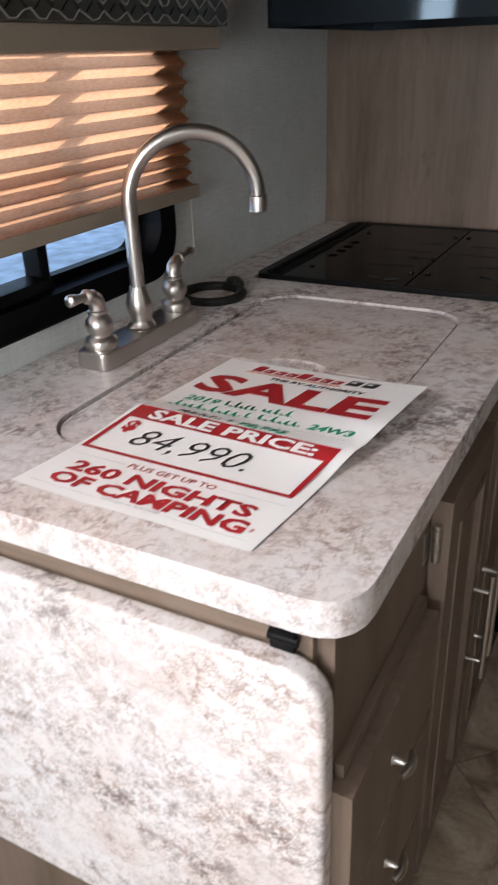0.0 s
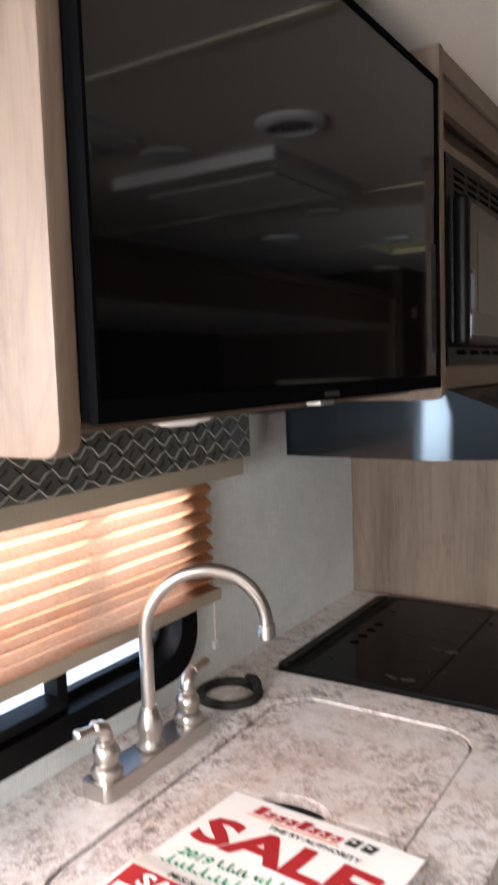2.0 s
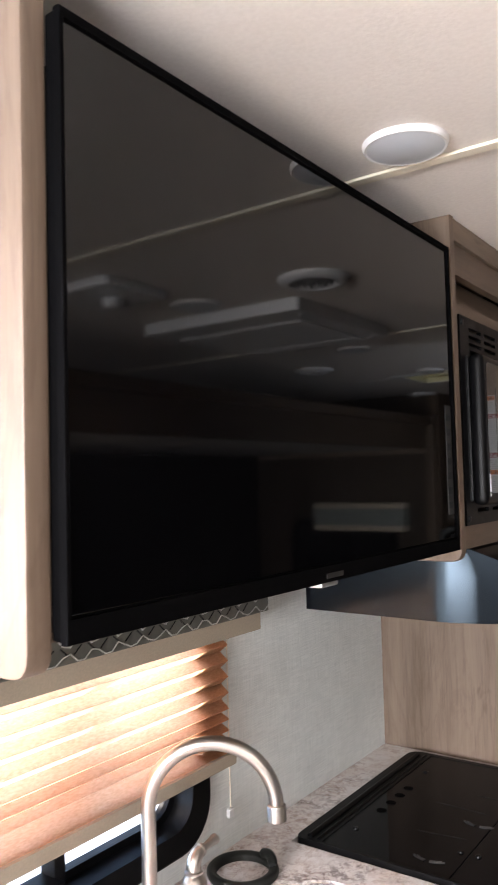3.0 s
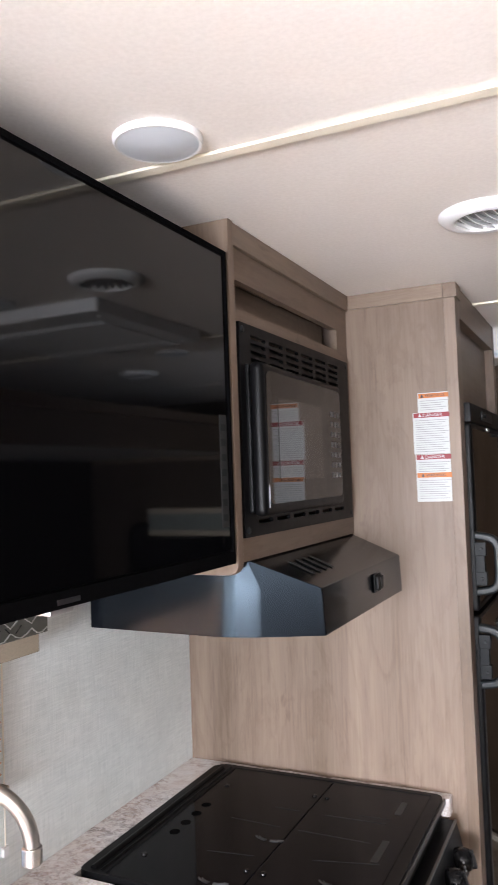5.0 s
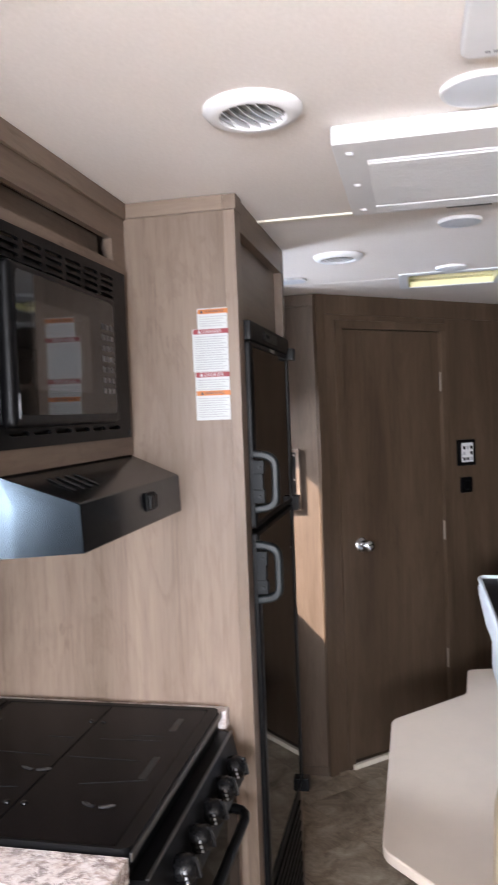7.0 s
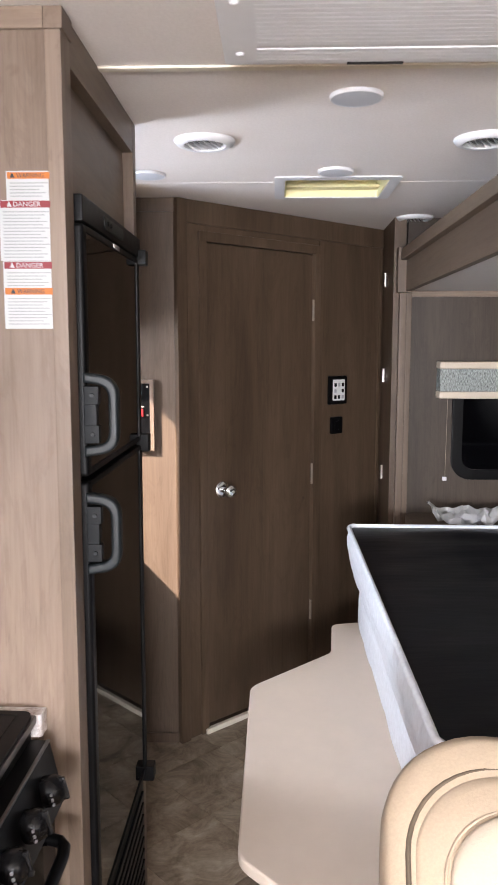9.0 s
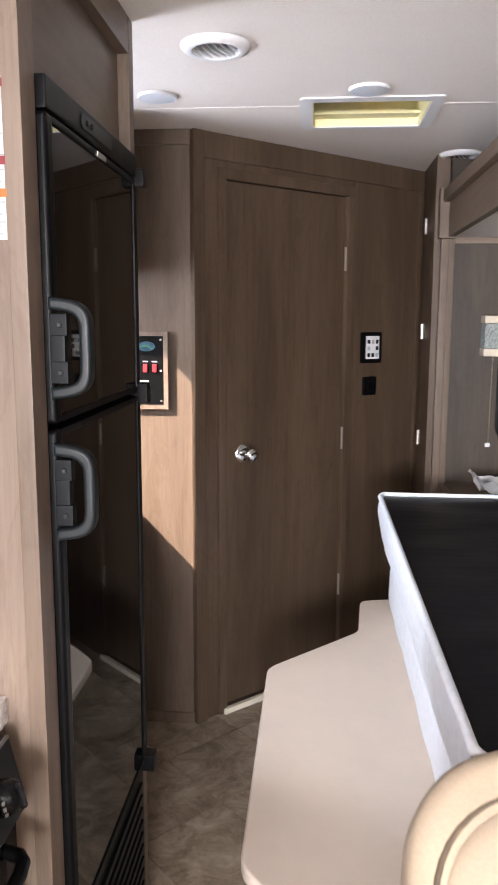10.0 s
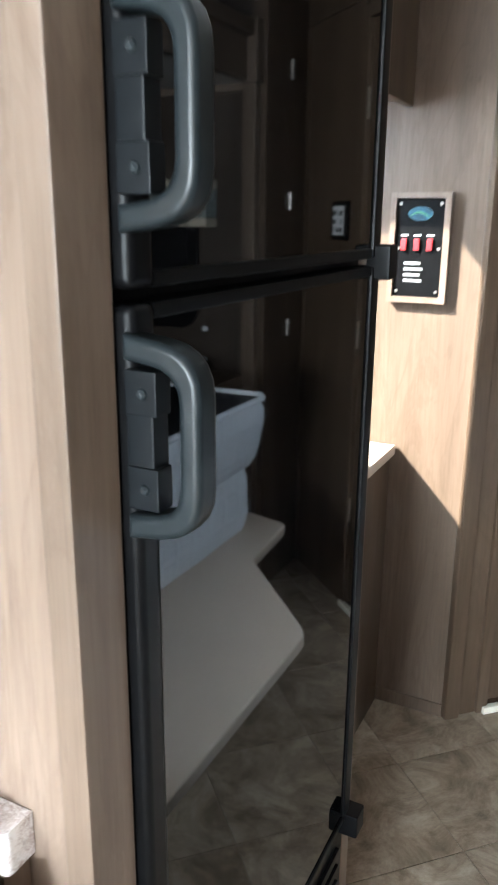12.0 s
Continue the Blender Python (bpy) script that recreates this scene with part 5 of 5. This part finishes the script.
part("frame", prism(rounded(0.290, 0.696, 3.312, 3.668, 0.015), CEIL - 0.005, CEIL - 0.0005, "z", bevel=0.002, holes=[rounded(0.324, 0.660, 3.354, 3.643, 0.012)]), WHITE, rl)
part("liner", prism(rounded(0.322, 0.662, 3.352, 3.645, 0.012), CEIL - 0.002, CEIL + 0.07, "z", holes=[rounded(0.328, 0.656, 3.358, 3.639, 0.01)]), YELLOWED, rl, "yellowed plastic liner")
part("dome", box(0.322, 0.662, 3.352, 3.645, CEIL + 0.07, CEIL + 0.078), YELLOWED, rl)
part("ledge", box(0.329, 0.655, 3.58, 3.638, CEIL + 0.02, CEIL + 0.028), YELLOWED, rl)

# ---- slide-out: header, post, bed platform, mattress ----
hdr = thing("slide_header", "oak trim header along the slide-out opening", "trim", (SLIDE_X, 2.5, 1.78), kind="structure")
part("fascia", box(SLIDE_X + 0.004, SLIDE_X + 0.03, 0.9, SLIDE_FAR - 0.07, 1.775, 1.90, 0.003), WOOD_BROWN_Y, hdr)
part("moulding", box(SLIDE_X - 0.02, SLIDE_X + 0.03, 0.9, SLIDE_FAR - 0.07, 1.90, 1.945, 0.006), WOOD_BROWN_Y, hdr)
part("end_block", box(SLIDE_X - 0.03, SLIDE_X + 0.03, SLIDE_FAR - 0.07, SLIDE_FAR - 0.02, 1.77, 1.955, 0.004), WOOD_NOOK, hdr)
post = thing("slide_post", "oak trim post beside the slide-out opening", "trim", (SLIDE_X, SLIDE_FAR, 0), kind="structure")
part("stile", box(SLIDE_X - 0.018, SLIDE_X + 0.012, SLIDE_FAR - 0.055, SLIDE_FAR - 0.022, 0.0, 1.77, 0.003), WOOD_NOOK, post)
part("cover_strip", box(SLIDE_X + 0.012, SLIDE_X + 0.035, SLIDE_FAR - 0.045, SLIDE_FAR - 0.001, 0.0, 1.772, 0.003), WOOD_NOOK, post)
single("trim", box(SLIDE_X + 0.036, 1.99, SLIDE_FAR - 0.012, SLIDE_FAR - 0.001, 1.755, 1.779, 0.003), WOOD_X, "oak strip along the slide-out ceiling", "trim", "structure")

v2 = thing("valance", "grey patterned valance with cream edges over the slide-out window", "valance", (1.2, SLIDE_FAR - 0.04, 1.33))
part("board", box(0.985, 1.55, SLIDE_FAR - 0.075, SLIDE_FAR - 0.001, 1.36, 1.455, 0.003), speckled("patterned_fabric", (0.23, 0.25, 0.24), 0.8, amount=0.75, scale=90, stretch=(3, 1, 1)), v2)
part("edge", box(0.982, 1.553, SLIDE_FAR - 0.08, SLIDE_FAR - 0.001, 1.455, 1.485, 0.006), LEATHER_PALE, v2)
part("edge", box(0.982, 1.553, SLIDE_FAR - 0.08, SLIDE_FAR - 0.001, 1.330, 1.360, 0.006), LEATHER_PALE, v2)
w3 = thing("window_3", "dark tinted slide-out window with a rounded black frame", "window", (1.3, SLIDE_FAR, 0.97), kind="structure")
part("frame", prism(rounded(1.055, 1.75, 0.975, 1.40, 0.085, 8), SLIDE_FAR - 0.014, SLIDE_FAR - 0.0005, "y", bevel=0.004, holes=[rounded(1.10, 1.71, 1.02, 1.38, 0.055, 8)]), BLACK, w3)
part("pane", box(1.09, 1.72, SLIDE_FAR - 0.006, SLIDE_FAR - 0.003, 1.01, 1.39), SCREEN, w3, "dark tinted glass")

cord2 = thing("shade_cord", "thin pale shade cord with a clip beside the slide-out window", "cord", (1.03, SLIDE_FAR, 0.96))
part("string", tube([(1.035, SLIDE_FAR - 0.004, 1.33), (1.033, SLIDE_FAR - 0.004, 0.985)], 0.0009, 6), TAUPE, cord2)
part("clip", box(1.022, 1.040, SLIDE_FAR - 0.010, SLIDE_FAR - 0.0005, 0.970, 0.986, 0.002), WHITE, cord2)

PLAT = 0.46
pl = thing("bed_platform", "beige laminate bed platform with cut-back corner", "bed platform", (0.9, 2.9, 0))
edge = soften([(0.500, 2.035), (0.219, 2.325), (0.220, 3.155), (0.500, 3.445), (0.522, 3.725), (0.66, 3.76), (1.98, 3.76), (1.98, 2.035)], [0.02, 0.035, 0.035, 0.03, 0.03, 0, 0, 0])
part("deck", prism(edge, PLAT - 0.03, PLAT, "z", bevel=0.006, seg=3), PLATFORM, pl)
part("plinth", box(0.55, 1.95, 2.12, 3.40, 0.0, PLAT - 0.03), WOOD_DARK, pl)


def cushion(x0, x1, y0, y1, z0, z1, bulge, lean):
    """A soft block with rounded, slightly bulging sides."""
    bm = bmesh.new()
    rows = 7
    rings = []
    base_ = rounded(x0, x1, y0, y1, 0.045, 5)
    pts = []
    for k in range(len(base_)):
        a, b = Vector(base_[k - 1]), Vector(base_[k])
        n = max(1, int((b - a).length / 0.06))
        pts += [tuple(a.lerp(b, j / n)) for j in range(1, n + 1)]
    cx, cy = (x0 + x1) / 2, (y0 + y1) / 2
    for r in range(rows + 1):
        u = r / rows
        o = bulge * math.sin(math.pi * u) ** 0.6
        ring = []
        for k, (x, y) in enumerate(pts):
            wob = 0.006 * noise.noise((x * 9, y * 9, z0 * 5 + u * 3))
            dx, dy = (1 if x > cx else -1) * min(1, abs(x - cx) / ((x1 - x0) / 2)) ** 6, (1 if y > cy else -1) * min(1, abs(y - cy) / ((y1 - y0) / 2)) ** 6
            ring.append(bm.verts.new((x + dx * (o + wob) + lean * (1 - u), y + dy * (o + wob), z0 + (z1 - z0) * u)))
        rings.append(ring)
    for a, b in zip(rings, rings[1:]):
        for k in range(len(a)):
            bm.faces.new((a[k - 1], a[k], b[k], b[k - 1]))
    bm.faces.new(rings[0])
    bm.faces.new(rings[-1])
    bmesh.ops.recalc_face_normals(bm, faces=bm.faces[:])
    return bm


ma = thing("mattress", "folded mattress with black top and white quilted sides on the platform", "mattress", (1.2, 2.87, PLAT))
part("lower_half", cushion(0.625, 1.97, 2.08, 3.66, PLAT, PLAT + 0.20, 0.012, 0.0), QUILT, ma)
part("upper_half", cushion(0.575, 1.97, 2.036, 3.672, PLAT + 0.20, 0.864, 0.016, 0.035), QUILT, ma)
bm = bmesh.new()
nx, ny = 40, 46
tops = [[None] * (nx + 1) for _ in range(ny + 1)]
for j in range(ny + 1):
    for i in range(nx + 1):
        x, y = 0.570 + (1.96 - 0.570) * i / nx, 2.048 + (3.66 - 2.048) * j / ny
        e = min(i, nx - i, j, ny - j)
        z = 0.866 + 0.004 * min(1, e / 3) + 0.007 * noise.noise((x * 3.0 + y * 2.0, y * 8 - x * 2.5, 1.7)) * min(1, e / 3)
        tops[j][i] = bm.verts.new((x, y, z))
for j in range(ny):
    for i in range(nx):
        bm.faces.new((tops[j][i], tops[j][i + 1], tops[j + 1][i + 1], tops[j + 1][i]))
part("top_ticking", bm, MATTRESS, ma, "creased black top cloth", smooth=60)
ring = [(x, y, 0.868 + 0.002 * math.sin(k * 0.9)) for k, (x, y) in enumerate(rounded(0.576, 1.968, 2.038, 3.670, 0.030, 6))]
dense = []
for k in range(len(ring)):
    a, b = Vector(ring[k - 1]), Vector(ring[k])
    n = max(1, int((b - a).length / 0.05))
    dense += [a.lerp(b, j / n) for j in range(1, n + 1)]
part("piping", tube(dense, 0.0095, 8, closed=True), QUILT, ma, "white corded edge")

bag = bmesh.new()
nb = 14
vs = [[bag.verts.new((0.93 + 0.34 * i / nb, 3.77 + 0.20 * j / nb, 0.87 + 0.05 * noise.noise((i * 0.55, j * 0.6, 3.3)) + 0.035 * (i in (0, nb)))) for i in range(nb + 1)] for j in range(nb + 1)]
for j in range(nb):
    for i in range(nb):
        bag.faces.new((vs[j][i], vs[j][i + 1], vs[j + 1][i + 1], vs[j + 1][i]))
bmesh.ops.solidify(bag, geom=bag.faces[:], thickness=0.002)
single("plastic_wrap", bag, WHITE, "crumpled white plastic wrap on a ledge behind the mattress", "plastic wrap", smooth=0)
single("bed_ledge", box(0.86, 1.98, 3.765, SLIDE_FAR - 0.015, 0.0, 0.83, 0.004), WOOD_DARK, "dark walnut ledge at the head of the bed", "ledge")

# ---- cream seat ----
seat = thing("recliner", "cream leatherette recliner seen from its padded backrest", "chair", (0.75, 1.75, 0))


def pad(w, h, d, r, puff):
    """A puffed rounded panel: x across, y up, z out."""
    bm = bmesh.new()
    outline_ = rounded(-w / 2, w / 2, -0.2, h, r, 10)
    for s, zz in ((1.0, 0.0), (1.0, d * 0.55), (0.985, d * 0.8), (0.95, d * 0.95), (0.86, d + puff * 0.5), (0.6, d + puff)):
        ring = [bm.verts.new((x * s, (y - h * 0.4) * s + h * 0.4, zz)) for x, y in outline_]
        if zz > 0:
            for k in range(len(ring)):
                bm.faces.new((last[k - 1], last[k], ring[k], ring[k - 1]))
        else:
            bm.faces.new(ring)
        last = ring
    bm.faces.new(last)
    bmesh.ops.recalc_face_normals(bm, faces=bm.faces[:])
    return bm


BACK = Matrix.Translation((0.717, 1.767, 0.643)) @ Matrix.Rotation(radians(-7), 4, "Z") @ Matrix.Rotation(radians(30), 4, "X") @ Matrix.Scale(0.823, 4)
for name, args, off, mat, lab in (("backrest", (0.66, 0.42, 0.14, 0.20, 0.01), 0.0, LEATHER, ""), ("back_cushion", (0.55, 0.32, 0.05, 0.17, 0.012), 0.105, LEATHER, "raised cushion with dark seam"), ("centre_panel", (0.43, 0.235, 0.03, 0.14, 0.012), 0.150, LEATHER_PALE, "ivory stitched panel")):
    bm = pad(*args)
    bmesh.ops.transform(bm, matrix=BACK @ Matrix.Translation((0, 0, off)), verts=bm.verts[:])
    part(name, bm, mat, seat, lab)
# the outer seam's dark tube also paints the crease shadow round the cushion
for w_, h_, r_, z_, mat in ((0.565, 0.328, 0.175, 0.1445, SEAM_SHADE), (0.445, 0.243, 0.145, 0.164, LEATHER)):
    path = [BACK @ Vector((x, y, z_)) for x, y in rounded(-w_ / 2, w_ / 2, -0.2, h_, r_, 10)]
    part("seam", tube(path, 0.0042 if mat is SEAM_SHADE else 0.0026, 8, closed=True), mat, seat)
bm = lathe([(0, 0.006), (0.010, 0.005), (0.013, 0.0), (0, 0)], (0, 0, 0), steps=16)
bmesh.ops.transform(bm, matrix=BACK @ Matrix.Translation((0.0, 0.385, 0.138)) , verts=bm.verts[:])
part("button", bm, LEATHER, seat)
part("seat_base", box(0.50, 1.06, 1.45, 1.95, 0.0, 0.56, 0.05, 4), LEATHER, seat)

nc = thing("nook_counter", "low walnut counter with a pale top beyond the fridge", "counter", (-0.5, 3.2, 0))
part("top", prism([(WALL_X + 0.001, 2.738), (-0.256, 2.738), (-0.256, 3.636), (WALL_X + 0.001, 3.636)], 0.757, 0.785, "z", bevel=0.003), PLATFORM, nc, "pale laminate top")
part("body", box(WALL_X + 0.001, -0.268, 2.738, 3.636, 0.0, 0.757, 0.002), WOOD_DARK, nc)

nook = thing("nook_cabinet", "dark walnut overhead cabinet in the nook beyond the fridge", "cabinet", (-0.52, 3.5, 1.62))
part("carcass", box(WALL_X + 0.001, -0.278, 3.36, 3.636, 1.63, CEIL - 0.001, 0.003), WOOD_DARK, nook)
part("face", box(-0.278, -0.262, 3.355, 3.630, 1.615, CEIL - 0.052, 0.003), WOOD_DARK, nook)

# ---- floor tiles, laid diagonally ----
floor_ob = bpy.data.objects["floor"]
TILE = 0.305
bm = box(-TILE / 2 + 0.0012, TILE / 2 - 0.0012, -TILE / 2 + 0.0012, TILE / 2 - 0.0012, -0.004, 0.0, 0.0008, 1)
tile_mesh = mesh_of("tile", bm)
tile_mesh.materials.append(FLOOR)
for i in range(-20, 21):
    for j in range(-20, 21):
        cx = 0.085 + (i - j) * TILE * math.sqrt(0.5)
        cy = 3.394 + (i + j) * TILE * math.sqrt(0.5)
        if -0.75 < cx < 1.5 and -0.3 < cy < 4.5:
            t = new("tile", tile_mesh)
            t.matrix_basis = pose(cx, cy, 0, 0, 0, 45)
            t.parent = floor_ob

cp = thing("ceiling_control", "white square ceiling control plate with a knob", "control plate", (0.52, 1.41, CEIL))
part("plate", prism(rounded(0.408, 0.63, 1.30, 1.505, 0.02), CEIL - 0.022, CEIL - 0.0005, "z", bevel=0.006, seg=3), WHITE, cp)
part("knob", lathe([(0.0, -0.045), (0.018, -0.044), (0.024, -0.038), (0.026, -0.022), (0.0, -0.022)], (0.50, 1.41, CEIL)), WHITE, cp)
for k in range(9):
    part("print", box(0.440 + k * 0.011, 0.447 + k * 0.011, 1.482, 1.487, CEIL - 0.0226, CEIL - 0.0218), INK_LINE, cp)
# dark piece paints the shade of the cable slot
part("cable_slot", prism(rounded(-0.43, -0.40, 0.98, 1.12, 0.014), 1.4868, 1.4879, "z"), GAP_SHADE, ov)
